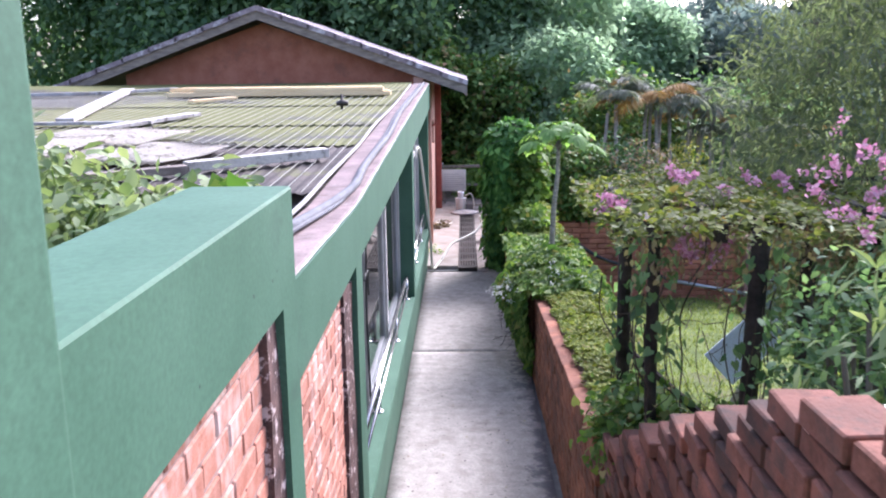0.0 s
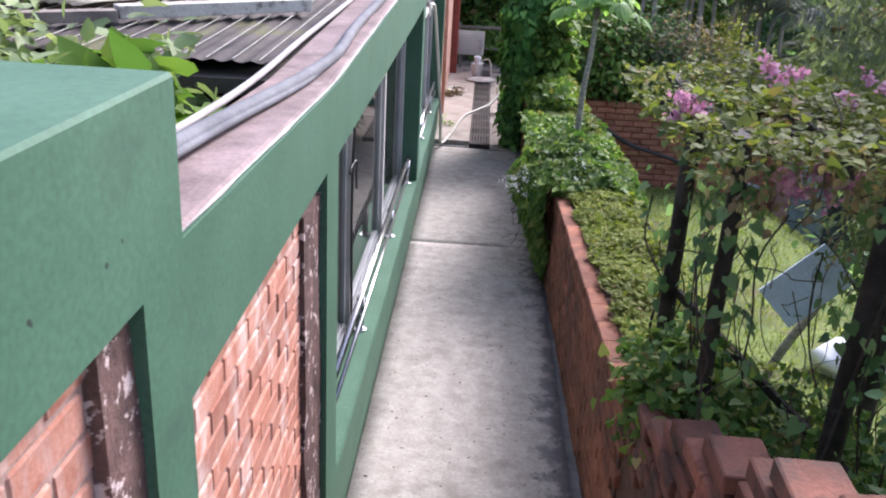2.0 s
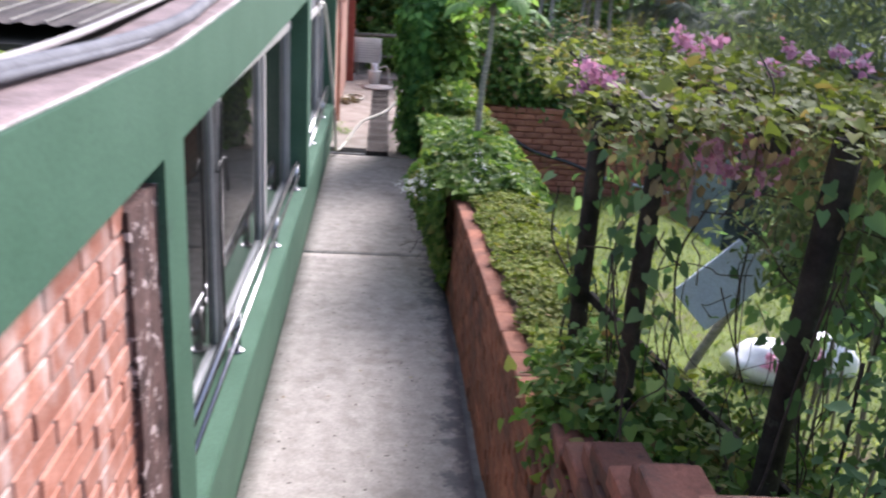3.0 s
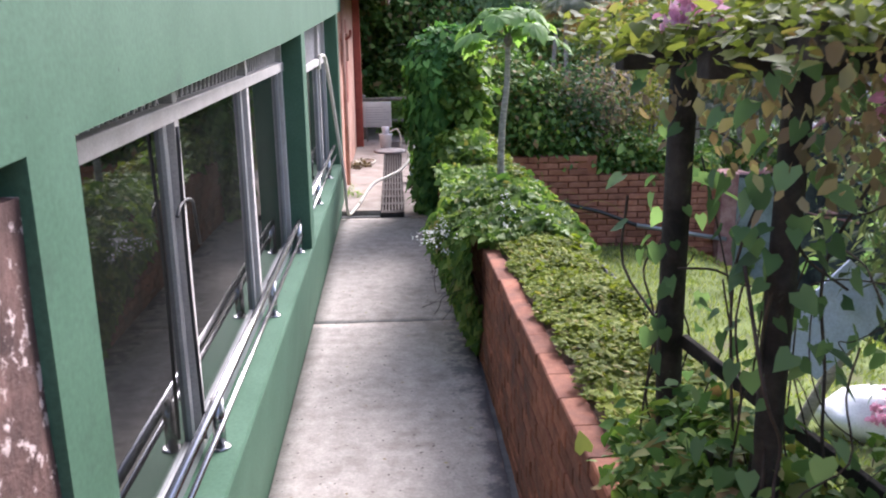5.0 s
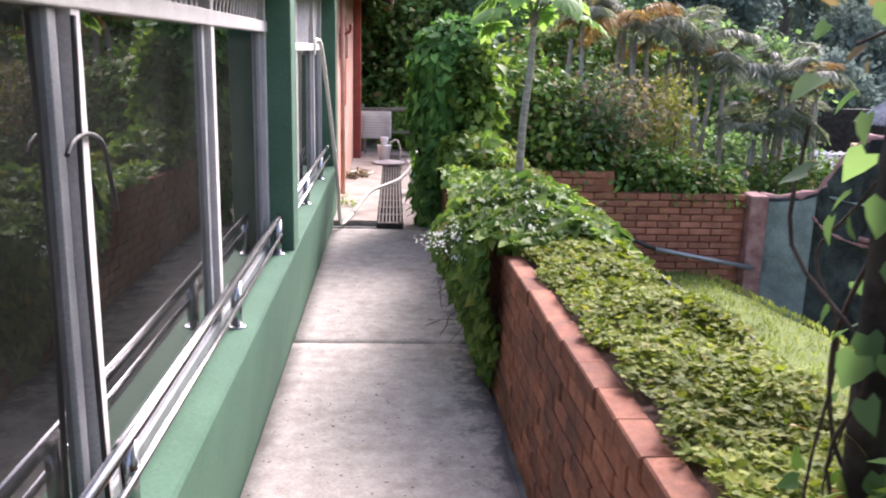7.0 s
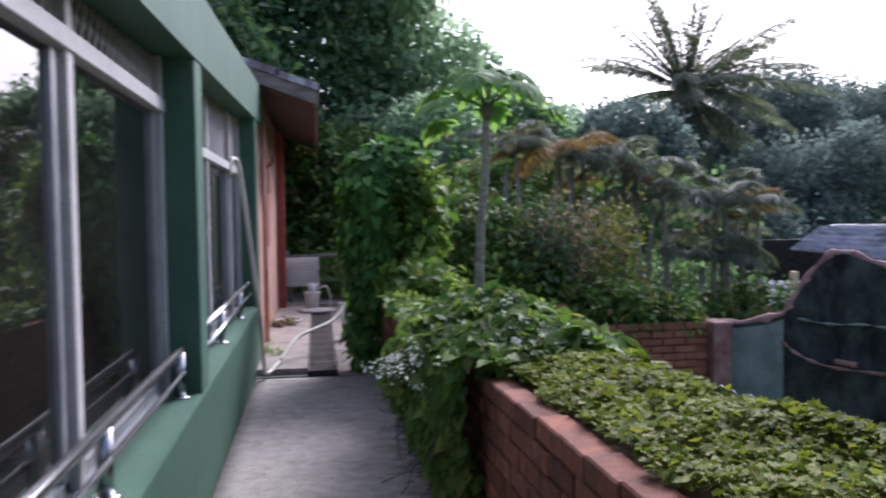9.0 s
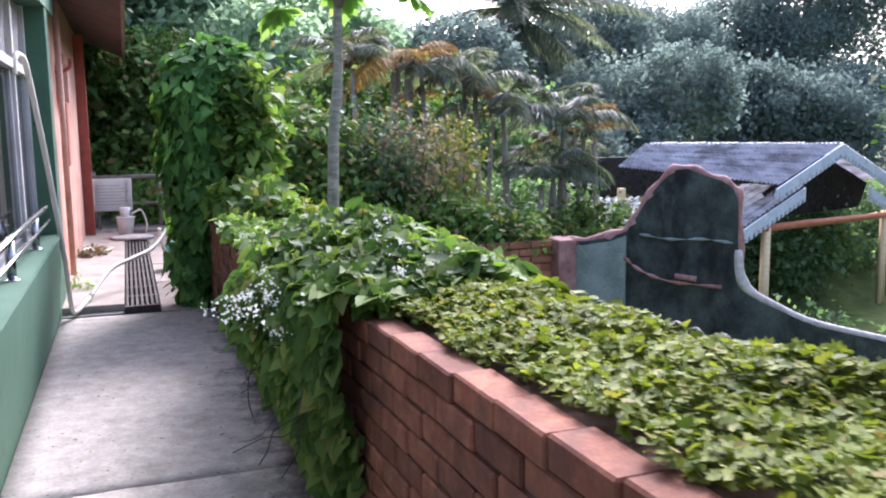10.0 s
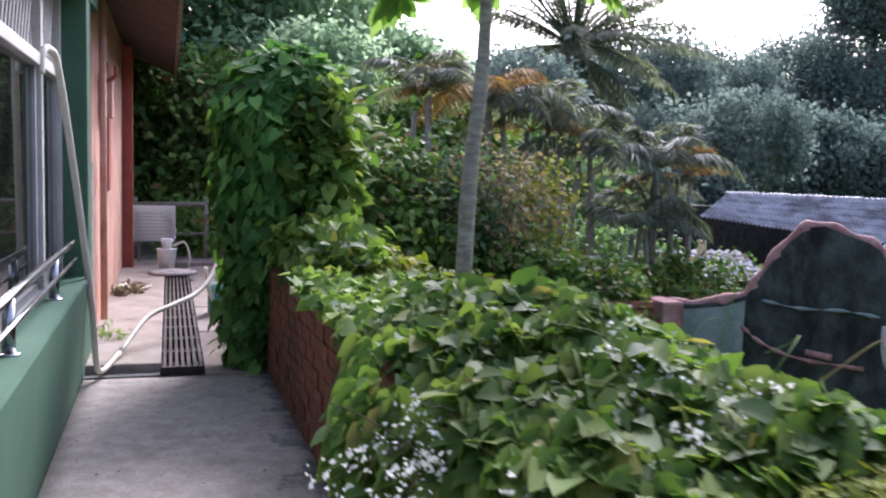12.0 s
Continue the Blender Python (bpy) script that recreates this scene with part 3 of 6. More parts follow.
# flaking dark strips at the ends of the brick panels
for a, b, top in ((2.40, 2.54, 0.775), (3.96, 4.255, 0.43)):
    bm = box(-0.70, -0.475, a, b, -1.95, top)
    bmesh.ops.subdivide_edges(bm, edges=list(bm.edges), cuts=9, use_grid_fill=True)
    for v in bm.verts:
        v.co += 0.012 * Vector((noise.noise(v.co * 9), noise.noise(v.co * 9 + Vector((5, 0, 0))), 0))
    part("flaking_strip", bm, ROT, wall, "dark rotten plaster strip, flaking pale")
part("panel_core", box(-0.70, -0.499, 1.14, 4.0, -1.95, 0.42), MORTAR, wall, "pale mortar behind the bricks")
part("panel_core", box(-0.70, -0.499, 1.14, 2.5, 0.422, 0.775), MORTAR, wall)

# room behind the glass, its dimness put into the surface colour
room = thing("room", "dim empty room behind the windows", "room", kind="structure")
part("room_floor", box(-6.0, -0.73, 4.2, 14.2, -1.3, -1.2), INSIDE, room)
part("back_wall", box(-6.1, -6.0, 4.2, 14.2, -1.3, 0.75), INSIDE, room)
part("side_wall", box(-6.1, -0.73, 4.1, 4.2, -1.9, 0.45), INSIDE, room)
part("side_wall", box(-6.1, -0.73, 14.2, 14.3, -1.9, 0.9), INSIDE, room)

for number, a, b, mulls, HEAD in ((1, 4.50, 9.20, (5.98, 7.62), 0.378), (2, 9.46, 13.30, (10.9, 12.42), 0.262)):
    win = thing("window_%d" % number, "wide aluminium window with a lattice over the transom", "window", kind="structure")
    stops = [a + 0.03, *mulls, b - 0.03]
    part("sill_bar", box(GL - 0.04, GL + 0.035, a, b, SILL - 0.002, SILL + 0.045, 0.004), ALU, win)
    part("transom", box(GL - 0.04, GL + 0.05, a, b, HEAD, HEAD + 0.065, 0.006), CREAM, win, "cream painted transom")
    for y in stops:
        part("mullion", box(GL - 0.035, GL + 0.04, y - 0.033, y + 0.033, SILL + 0.03, band_low(y) + 0.04, 0.005), CREAM, win, "pale painted mullion")
    for y0, y1 in zip(stops, stops[1:]):
        part("stile", box(GL - 0.02, GL + 0.018, y1 - 0.12, y1 - 0.07, SILL + 0.045, HEAD, 0.004), ALU, win)
        part("stile", box(GL - 0.02, GL + 0.018, y0 + 0.035, y0 + 0.075, SILL + 0.045, HEAD, 0.004), ALU, win)
        part("gasket", box(GL - 0.03, GL + 0.004, y1 - 0.069, y1 - 0.034, SILL + 0.045, HEAD), BLACK, win, "black rubber gasket")
        part("sash_rail", box(GL - 0.02, GL + 0.018, y0 + 0.036, y1 - 0.07, SILL + 0.046, SILL + 0.09, 0.004), ALU, win)
        pane = part("pane", box(GL - 0.006, GL, y0 + 0.05, y1 - 0.08, SILL + 0.06, HEAD + 0.002), GLASS, win, "reflective glass pane")
        pane.visible_shadow = False
        part("lattice_back", box(GL - 0.03, GL - 0.02, y0 + 0.033, y1 - 0.033, HEAD + 0.063, band_low(y0) + 0.05), BACKING, win)
        bm = bmesh.new()
        hi = band_low(y1) + 0.02
        for lean in (-1, 1):
            y = y0 - 0.3
            while y < y1 + 0.3:
                p, q = Vector((GL + 0.006 * lean, y, HEAD + 0.063)), Vector((GL + 0.006 * lean, y + lean * (hi - HEAD) * 0.5, hi))
                if y0 < min(p.y, q.y) and max(p.y, q.y) < y1:
                    add_tube(bm, (p, q), 0.009, 4, False)
                y += 0.088
        lat = part("lattice", bm, LATTICE, win, "diamond lattice of thin grey strips")
        tagged(lat, kind="stuff")

# black cable on the first mullion
black_cable = thing("black_cable", "thin black cable hanging from a window mullion", "cable")
part("cable", tube(spline([(GL + 0.055, 5.92, 0.36), (GL + 0.045, 5.925, -0.2), (GL + 0.055, 5.92, -0.93)], 8), 0.008, 6), BLACK, black_cable)
part("loop", tube(spline([(GL + 0.045, 5.84, 0.03), (GL + 0.048, 5.88, 0.06), (GL + 0.052, 5.97, 0.07), (GL + 0.045, 6.10, 0.03), (GL + 0.03, 6.19, -0.07), (GL + 0.025, 6.25, -0.18)], 8), 0.007, 6), BLACK, black_cable)

# steel guard rails on the sill
for a, b, feet in ((4.6, 9.17, (5.97, 7.63, 9.10)), (9.52, 13.24, (9.62, 10.9, 12.3))):
    rail = thing("guard_rail", "double steel tube guard rail standing on the window sill", "rail", group="guard rails", at=(0, 0, 0))
    part("top_tube", tube([(-0.545, a, SILL + 0.23), (-0.545, b, SILL + 0.23)], 0.020, 12), STEEL, rail)
    part("lower_tube", tube([(-0.527, a, SILL + 0.125), (-0.527, b, SILL + 0.125)], 0.012, 10), STEEL, rail)
    for y in feet:
        post = part("post", tube([(-0.55, y, SILL), (-0.55, y, SILL + 0.225)], 0.027, 14), STEEL, rail)
        part("flange", tube([(-0.55, y, SILL), (-0.55, y, SILL + 0.006), (-0.55, y, SILL + 0.012)], [0.046, 0.046, 0.034], 16), STEEL, post)

# ---- flat roof with its clutter ----
def roof_z(y):
    return 0.805 + 0.048 * (y - 4.4)


roof = thing("roof", "low corrugated roof, dark and mossy, behind the parapet", "roof", kind="structure")
for k, (a, b) in enumerate(((4.6, 6.6), (6.52, 8.0), (7.92, 10.0), (9.92, 12.1), (12.0, 14.1))):
    xs = [-0.73 - 0.0127 * i for i in range(600)]
    me = sheet_mesh("roof_sheet", xs, [a, (a + b) / 2, b], lambda x, y: roof_z(y) + 0.005 * math.sin(x * 82.7) + (0.014 if y == a else 0.0))
    link_mesh("roof_sheet", me, MOSSROOF if k else DARKROOF, roof)
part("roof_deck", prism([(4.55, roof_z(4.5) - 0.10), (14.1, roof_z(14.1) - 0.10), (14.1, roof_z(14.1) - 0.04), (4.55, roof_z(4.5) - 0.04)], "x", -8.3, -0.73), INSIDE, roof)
bm = bmesh.new()
for i in range(46):
    x = -0.78 - 0.105 * i
    add_tube(bm, [(x, 4.6, roof_z(4.6) + 0.024), (x, 9, roof_z(9) + 0.022), (x, 12, roof_z(12) + 0.022)], 0.0025, 4, False)
tagged(part("wire_mesh", bm, WIRE, roof, "thin wires lying over the roof sheets"), kind="stuff")
# plain dark sheet closing the gap from below
part("gap_sheet", box(-8.3, -0.72, 1.1, 4.6, 0.2, 0.30), WETCON, roof, "dark sheet across the gap behind the parapet")


def plank(name, label, a, b, width, thick, mat, lift=0.03):
    """A board lying on the roof from a to b, in plan."""
    va, vb = Vector((a[0], a[1], roof_z(a[1]) + lift)), Vector((b[0], b[1], roof_z(b[1]) + lift))
    ob = part(name, box(0, (vb - va).length, -width / 2, width / 2, 0, thick, 0.004), mat)
    d = (vb - va).normalized()
    s = Vector((0, 0, 1)).cross(d).normalized()
    m = Matrix((d, s, d.cross(s))).transposed().to_4x4()
    ob.matrix_world = Matrix.Translation(va) @ m
    return tagged(ob, label, "plank", group="planks on the roof")


plank("plank", "long white plank with peeling paint across the roof wires", (-1.62, 5.28), (-0.84, 5.84), 0.11, 0.06, FADED)
plank("plank", "dark old beam lying across the roof wires", (-2.6, 4.62), (-1.60, 5.22), 0.10, 0.05, FASCIA)
plank("plank", "pale weathered board lying on the mossy roof", (-3.2, 7.2), (-2.62, 8.72), 0.15, 0.035, OLDWOOD)
plank("plank", "long white weathered board at a slant on the roof", (-3.72, 8.2), (-4.68, 12.3), 0.17, 0.04, OLDWOOD)
plank("plank", "weathered grey board lying along the roof", (-6.4, 7.9), (-2.8, 8.0), 0.07, 0.03, OLDWOOD)
plank("plank", "weathered grey board lying along the roof", (-8.2, 11.1), (-4.55, 11.75), 0.14, 0.04, OLDWOOD)
plank("plank", "weathered grey board lying along the roof", (-4.55, 11.9), (-4.02, 12.4), 0.12, 0.04, OLDWOOD)
for i in range(6):
    plank("batten", "new pale pine batten in a stack on the roof", (-3.75 + 0.12 * (i % 4), 11.25 + 0.13 * (i % 3)), (-0.84 - 0.03 * i, 11.2 + 0.13 * (i % 3)), 0.11, 0.05, NEWWOOD, 0.025 + 0.052 * (i // 3))
plank("batten", "short pale pine offcut on the mossy roof", (-3.15, 10.25), (-2.75, 10.75), 0.12, 0.03, NEWWOOD)
for i, (x, y, turn, wide) in enumerate(((-2.25, 6.05, -22, 1.15), (-2.75, 6.75, -14, 1.1), (-3.05, 6.05, -8, 0.95))):
    bm = bmesh.new()
    grid = [[bm.verts.new((-wide / 2 + wide * i2 / 88, -0.46 + 0.92 * j / 5, 0.009 * math.sin(i2 * 1.05) + 0.03 * noise.noise((i2 * 0.03, j * 0.4, turn)))) for i2 in range(89)] for j in range(6)]
    for j in range(5):
        for i2 in range(88):
            bm.faces.new((grid[j][i2], grid[j][i2 + 1], grid[j + 1][i2 + 1], grid[j + 1][i2])).smooth = True
    bmesh.ops.solidify(bm, geom=list(bm.faces), thickness=0.006)
    ob = part("corrugated_sheet", bm, FADED)
    ob.matrix_world = pose(x, y, roof_z(y) + 0.05 + 0.025 * i, 3, 0, turn)
    tagged(ob, "faded white corrugated sheet lying loose on the roof", "roof sheet", group="loose roof sheets")

conduit = thing("conduit", "grey plastic conduit pipes running along the parapet", "pipe")
part("thick_pipe", tube(spline([(-0.66, 2.70, 0.87), (-0.63, 3.4, 0.85), (-0.56, 4.3, 0.83), (-0.52, 4.9, 0.845), (-0.54, 5.6, 0.88), (-0.52, 7.2, 0.955), (-0.56, 9.0, 1.04), (-0.54, 11.5, 1.155), (-0.52, 13.6, 1.255)], 8), 0.024, 10), PVC, conduit)
part("thin_pipe", tube(spline([(-0.64, 2.70, 0.86), (-0.60, 3.5, 0.84), (-0.535, 4.5, 0.82), (-0.56, 5.5, 0.865), (-0.56, 7.4, 0.955), (-0.60, 9.2, 1.04), (-0.58, 13.5, 1.24)], 8), 0.012, 8), PVC, conduit)
part("pale_cable", tube(spline([(-0.71, 2.72, 0.86), (-0.70, 4.0, 0.835), (-0.72, 5.2, 0.86), (-0.70, 6.5, 0.92), (-0.72, 8.0, 0.985), (-0.70, 10, 1.08), (-0.72, 13.5, 1.24)], 8), 0.012, 8), CABLE, conduit, "pale clip-on cable")
roof_valve = thing("roof_valve", "small rusty valve standing on the mossy roof", "valve", at=(-1.25, 9.6, roof_z(9.6)))
part("stem", tube([(0, 0, 0), (0, 0, 0.16)], 0.014, 8), RUST, roof_valve)
part("body", tube([(-0.06, 0, 0.06), (0.0, 0, 0.07), (0.07, 0, 0.06)], [0.02, 0.035, 0.022], 8), RUST, roof_valve)

# ---- back building with the gable ----
house = thing("back_house", "low gabled house in terracotta render behind the flat roof", "house", kind="structure")
AX, AZ, SLOPE = -3.24, 2.39, 0.36
part("gable_wall", prism([(-5.6, -1.8), (-0.55, -1.8), (-0.55, AZ - SLOPE * 2.68 - 0.1), (AX, AZ - 0.14), (-5.6, AZ - SLOPE * 2.37 - 0.1)], "y", 14.6, 14.8), GABLE, house)
part("side_wall", box(-0.72, -0.56, 14.3, 20.6, FLOOR - 0.1, 1.36), PINK, house, "salmon pink side wall")
for s, reach, name in ((1, 3.41, "right"), (-1, 3.6, "left")):
    bm = bmesh.new()
    for j in range(8):
        u0, u1 = reach * j / 8 - 0.03, reach * (j + 1) / 8
        z0, z1 = AZ + 0.09 - SLOPE * u0 + 0.02, AZ + 0.09 - SLOPE * u1 + 0.035
        vs = [bm.verts.new(p) for p in ((AX + s * max(u0, 0), 14.18, z0), (AX + s * max(u0, 0), 22, z0), (AX + s * u1, 22, z1), (AX + s * u1, 14.18, z1),
              (AX + s * max(u0, 0), 14.18, z0 - 0.08), (AX + s * max(u0, 0), 22, z0 - 0.08), (AX + s * u1, 22, z1 - 0.08), (AX + s * u1, 14.18, z1 - 0.08))]
        for q in ((0, 1, 2, 3), (4, 7, 6, 5), (0, 3, 7, 4), (1, 5, 6, 2), (3, 2, 6, 7), (0, 4, 5, 1)):
            bm.faces.new([vs[k] for k in q])
    bmesh.ops.recalc_face_normals(bm, faces=bm.faces)
    part("roof_slope", bm, TILE, house, "lichened overlapping roof sheets")
    prof = [(AX, AZ + 0.06), (AX + s * reach * 0.995, AZ + 0.06 - SLOPE * reach), (AX + s * reach * 0.995, AZ - 0.10 - SLOPE * reach), (AX, AZ - 0.10)]
    part("barge_board", prism(prof, "y", 14.22, 14.27), FASCIA, house, "weathered grey barge board")
    prof = [(AX, AZ + 0.02), (AX + s * (reach - 0.03), AZ + 0.02 - SLOPE * reach), (AX + s * (reach - 0.03), AZ - 0.01 - SLOPE * reach), (AX, AZ - 0.01)]
    part("soffit", prism(prof, "y", 14.28, 21.9), SOFFIT, house, "brown soffit boards")
part("eave_board", box(0.12, 0.16, 14.28, 22, AZ - SLOPE * 3.41 - 0.12, AZ - SLOPE * 3.41 + 0.05), FASCIA, house)
part("corner_post", box(-0.56, -0.42, 19.6, 19.76, FLOOR, 1.28, 0.006), REDPAINT, house, "red oxide corner post")
part("wall_strip", box(-0.56, -0.535, 16.6, 16.95, -0.55, 0.75, 0.004), REDPAINT, house, "red painted strip on the wall")
part("wall_strip", box(-0.56, -0.53, 14.32, 14.7, FLOOR, -0.25, 0.004), FASCIA, house, "dark low door by the pier")
part("meter_box", box(-0.56, -0.44, 15.6, 15.85, 0.15, 0.55, 0.01), PINK, house, "pink painted meter box")
part("downpipe", tube([(-0.5, 15.3, -1.65), (-0.5, 15.3, 1.2)], 0.03, 10), PINK, house)
part("bracket", tube(spline([(-0.55, 15.5, 0.45), (-0.42, 15.5, 0.50), (-0.40, 15.5, 0.60)], 4), 0.02, 8), REDPAINT, house)

# ---- garden wall of brick ----
def wall_x(y):
    return 0.875 - 0.013 * (y - 5)


TOP = -0.75


def top_z(y):
    return TOP - 0.03 * (y - 5.4)


gwall = thing("wall_garden", "low red brick garden wall with a brick top course", "wall", kind="structure")
bm = bmesh.new()
ends = [[bm.verts.new((wall_x(y) + dx, y, z)) for dx, z in ((0.015, FLOOR - 0.2), (0.015, top_z(y) - 0.014), (0.22, top_z(y) - 0.014), (0.22, FLOOR - 0.2))] for y in (4.85, 13.9)]
for k in range(4):
    bm.faces.new((ends[0][k], ends[1][k], ends[1][(k + 1) % 4], ends[0][(k + 1) % 4]))
bm.faces.new(ends[0]), bm.faces.new(ends[1])
bmesh.ops.recalc_face_normals(bm, faces=bm.faces)
part("core", bm, DARKMORTAR, gwall, "dark mortar core")

# parapet along the steps
RAKE_LOW = -0.80


def rake_y(z):
    return 4.95 - (z + 0.72) / 0.50


parapet = thing("wall_parapet", "stepped red brick parapet beside the stairs", "wall", kind="structure")
part("core", prism([(4.9, FLOOR - 0.2), (4.9, -0.78), (1.0, 1.10), (1.0, FLOOR - 0.2)], "x", 0.895, 1.0), DARKMORTAR, parapet, "dark mortar core")
parapet.location = (0.01, 0.04, -0.12)


# ---- plants ----
def skin(name, at, out, size, mat, shape=HEART, parent=None, hang=0.7, label=""):
    """Leaves that lie like scales on a surface with the given outward directions, tips down."""
    n = len(at)
    out = np.asarray(out) + rand_dirs(n) * 0.65
    way = np.array([0, 0, -hang]) + rand_dirs(n) * 0.55 + out * 0.35
    return leaves(name, shape, at, way, out, size * (0.55 + 0.75 * rng.random(n)), mat, parent, label)


def stems(name, count, start, reach, radius, mat, parent=None, sag=0.2, sides=5, label=""):
    """A tangle of thin stems from points of a box, each running a random smooth way."""
    bm = bmesh.new()
    lo, hi = np.array(start[0]), np.array(start[1])
    for i in range(count):
        p = lo + (hi - lo) * rng.random(3)
        pts = [p]
        d = rand_dirs(1)[0]
        for k in range(4):
            d = d + rand_dirs(1)[0] * 0.7 + np.array([0, 0, -sag])
            d /= np.linalg.norm(d)
            pts.append(pts[-1] + d * reach * (0.15 + 0.2 * rng.random()))
        r = radius * (0.5 + rng.random())
        add_tube(bm, spline(pts, 4), r, sides, False)
    return tagged(part(name, bm, mat, parent, label), kind="stuff")


# ground cover on the terrace behind the wall
def cover_z(x, y):
    return top_z(y) + 0.02 + 0.05 * smooth(0.95, 1.3, x) + 0.05 * noise.noise((x * 3, y * 2.2, 3)) + 0.025 * noise.noise((x * 9, y * 9, 1))


n = 56000
yy = 5.0 + 9.4 * rng.random(n) ** 1.15
xx = np.array([wall_x(y) for y in yy]) + 0.085 + (0.02 + 0.06 * np.array([noise.noise((y * 4, 7, 0)) for y in yy])) + rng.random(n) ** 0.9 * (0.62 + 0.12 * np.sin(yy * 1.3))
edge = np.maximum(xx - 1.42, 0)
zz = np.array([cover_z(x, y) for x, y in zip(xx, yy)]) - edge * edge * 4.0 + 0.03 * rng.random(n)
up = rand_dirs(n) * 0.55 + np.array([0.1, 0, 1.0])
cover = leaves("ground_cover", TREFOIL, np.stack([xx, yy, zz], 1), rand_dirs(n) * np.array([1, 1, 0.3]), up, 0.025 * (0.6 + 0.9 * rng.random(n)), L_COVER)
tagged(cover, "bright green trefoil ground cover over the brick wall", "ground cover", kind="stuff")
n = 9000
yy, side = 4.4 + 10 * rng.random(n), rng.random(n)
xx = 1.42 + 0.55 * side + 0.5 * (yy < 5.4)
zz = np.array([ground_z(x, y) for x, y in zip(xx, yy)]) + 0.04 + 0.08 * rng.random(n)
ob = leaves("bank_cover", OVAL, np.stack([xx, yy, zz], 1), rand_dirs(n) * np.array([1, 1, 0.4]), rand_dirs(n) * 0.6 + np.array([0.5, 0, 1]), 0.055 * (0.6 + rng.random(n)), L_COVER)
tagged(ob, "leafy green cover on the bank behind the wall", "ground cover", kind="stuff")
# lawn grass
n = 26000
xx, yy = 1.7 + 5.2 * rng.random(n) ** 1.3, 3.5 + 12 * rng.random(n)
zz = np.array([ground_z(x, y) for x, y in zip(xx, yy)])
ob = leaves("grass", LANCE, np.stack([xx, yy, zz], 1), rand_dirs(n) * 0.6 + np.array([0, 0, 1.0]), rand_dirs(n), 0.06 * (0.5 + rng.random(n)), L_GRASS)
tagged(ob, "uneven bright lawn grass", "grass", kind="stuff")

# low wire edging of hoops behind the cover
edging = thing("wire_edging", "low edging of small dark wire hoops in the ground cover", "edging")
for i in range(26):
    y = 6.55 + 0.094 * i
    x, z = 1.49 - 0.035 * (y - 6.6), top_z(y) - 0.02
    part("hoop", tube([(x + 0.01 * (i % 2), y + 0.055 * math.cos(a), z + 0.11 * math.sin(a)) for a in (math.pi * k / 8 for k in range(9))], 0.006, 5), BLACK, edging)

# flowering vine that mounds on the wall and hangs over it
vine = thing("flowering_vine", "heart-leaved vine with white flower sprays mounded over the wall", "vine", at=(0, 0, 0))


def mound_z(x, y):
    return -0.82 + 0.22 * math.exp(-((x - 1.15) / 0.38) ** 2 - ((y - 9.7) / 0.75) ** 2) + 0.10 * math.exp(-((x - 1.15) / 0.4) ** 2 - ((y - 8.75) / 0.4) ** 2) + 0.07 * noise.noise((x * 3.5, y * 3.5, 0)) + 0.04 * noise.noise((x * 8, y * 8, 4))


n = 7000
xx, yy = 0.64 + 1.0 * rng.random(n), 8.45 + 3.2 * rng.random(n) ** 1.5
keep = (xx - 0.62) > 0.35 * np.maximum(8.75 - yy, 0) * 2
xx, yy = xx[keep], yy[keep]
zz = np.array([mound_z(x, y) for x, y in zip(xx, yy)]) + 0.05 * rng.random(len(xx)) - 0.02 - 1.6 * np.maximum(xx - 1.4, 0) ** 2
at = np.stack([xx, yy, zz], 1)
out = np.array([0.0, -0.35, 0.9]) + 0.65 * rand_dirs(len(at))
leaves("mound_foliage", HEART, at, rand_dirs(len(at)) * np.array([1, 1, 0.6]) + np.array([-0.1, -0.5, -0.45]), out, 0.062 * (0.45 + 1.1 * rng.random(len(at)) ** 1.4), L_VINE, vine)
n = 2300
yy = 8.5 + 1.68 * rng.random(n)
drop = rng.random(n)
bulge = np.maximum(0.06, 0.34 - 0.30 * np.abs(yy - 9.35)) * np.sin(np.pi * np.clip(0.25 + drop * 0.8, 0, 1))
long = 0.30 + 0.50 * np.exp(-((yy - 8.85) / 0.36) ** 2) + 0.22 * rng.random(n)
at = np.stack([0.80 - 0.012 * (yy - 9) - bulge, yy, -0.78 - drop * long], 1)
skin("hanging_foliage", at, np.tile([-0.9, -0.35, 0.2], (n, 1)), 0.075, L_VINE, HEART, vine, 0.9)
stems("stalk_tangle", 40, ((0.60, 8.6, -1.3), (0.74, 9.7, -0.9)), 0.35, 0.0018, TWIG, vine, 0.1)
stems("tendril_tangle", 22, ((0.9, 8.6, -0.75), (1.5, 9.6, -0.68)), 0.5, 0.0016, L_VINE, vine, 0.1)


def sprays(name, roots, size, mat, parent, per=26, reach=0.14):
    """Flower sprays: small blossoms strung along short stalks."""
    at = []
    for r in roots:
        d = rand_dirs(1)[0] * np.array([1, 1, 0.6]) + np.array([-0.2, -0.3, 0.25])
        d /= np.linalg.norm(d)
        k = rng.random(per) ** 0.8
        at.append(np.array(r) + d * reach * k[:, None] * (0.6 + 0.8 * rng.random()) + rng.normal(size=(per, 3)) * reach * 0.13)
    at = np.concatenate(at)
    m = len(at)
    return leaves(name, HEART, at, rand_dirs(m), rand_dirs(m), size * (0.6 + 0.8 * rng.random(m)), mat, parent)


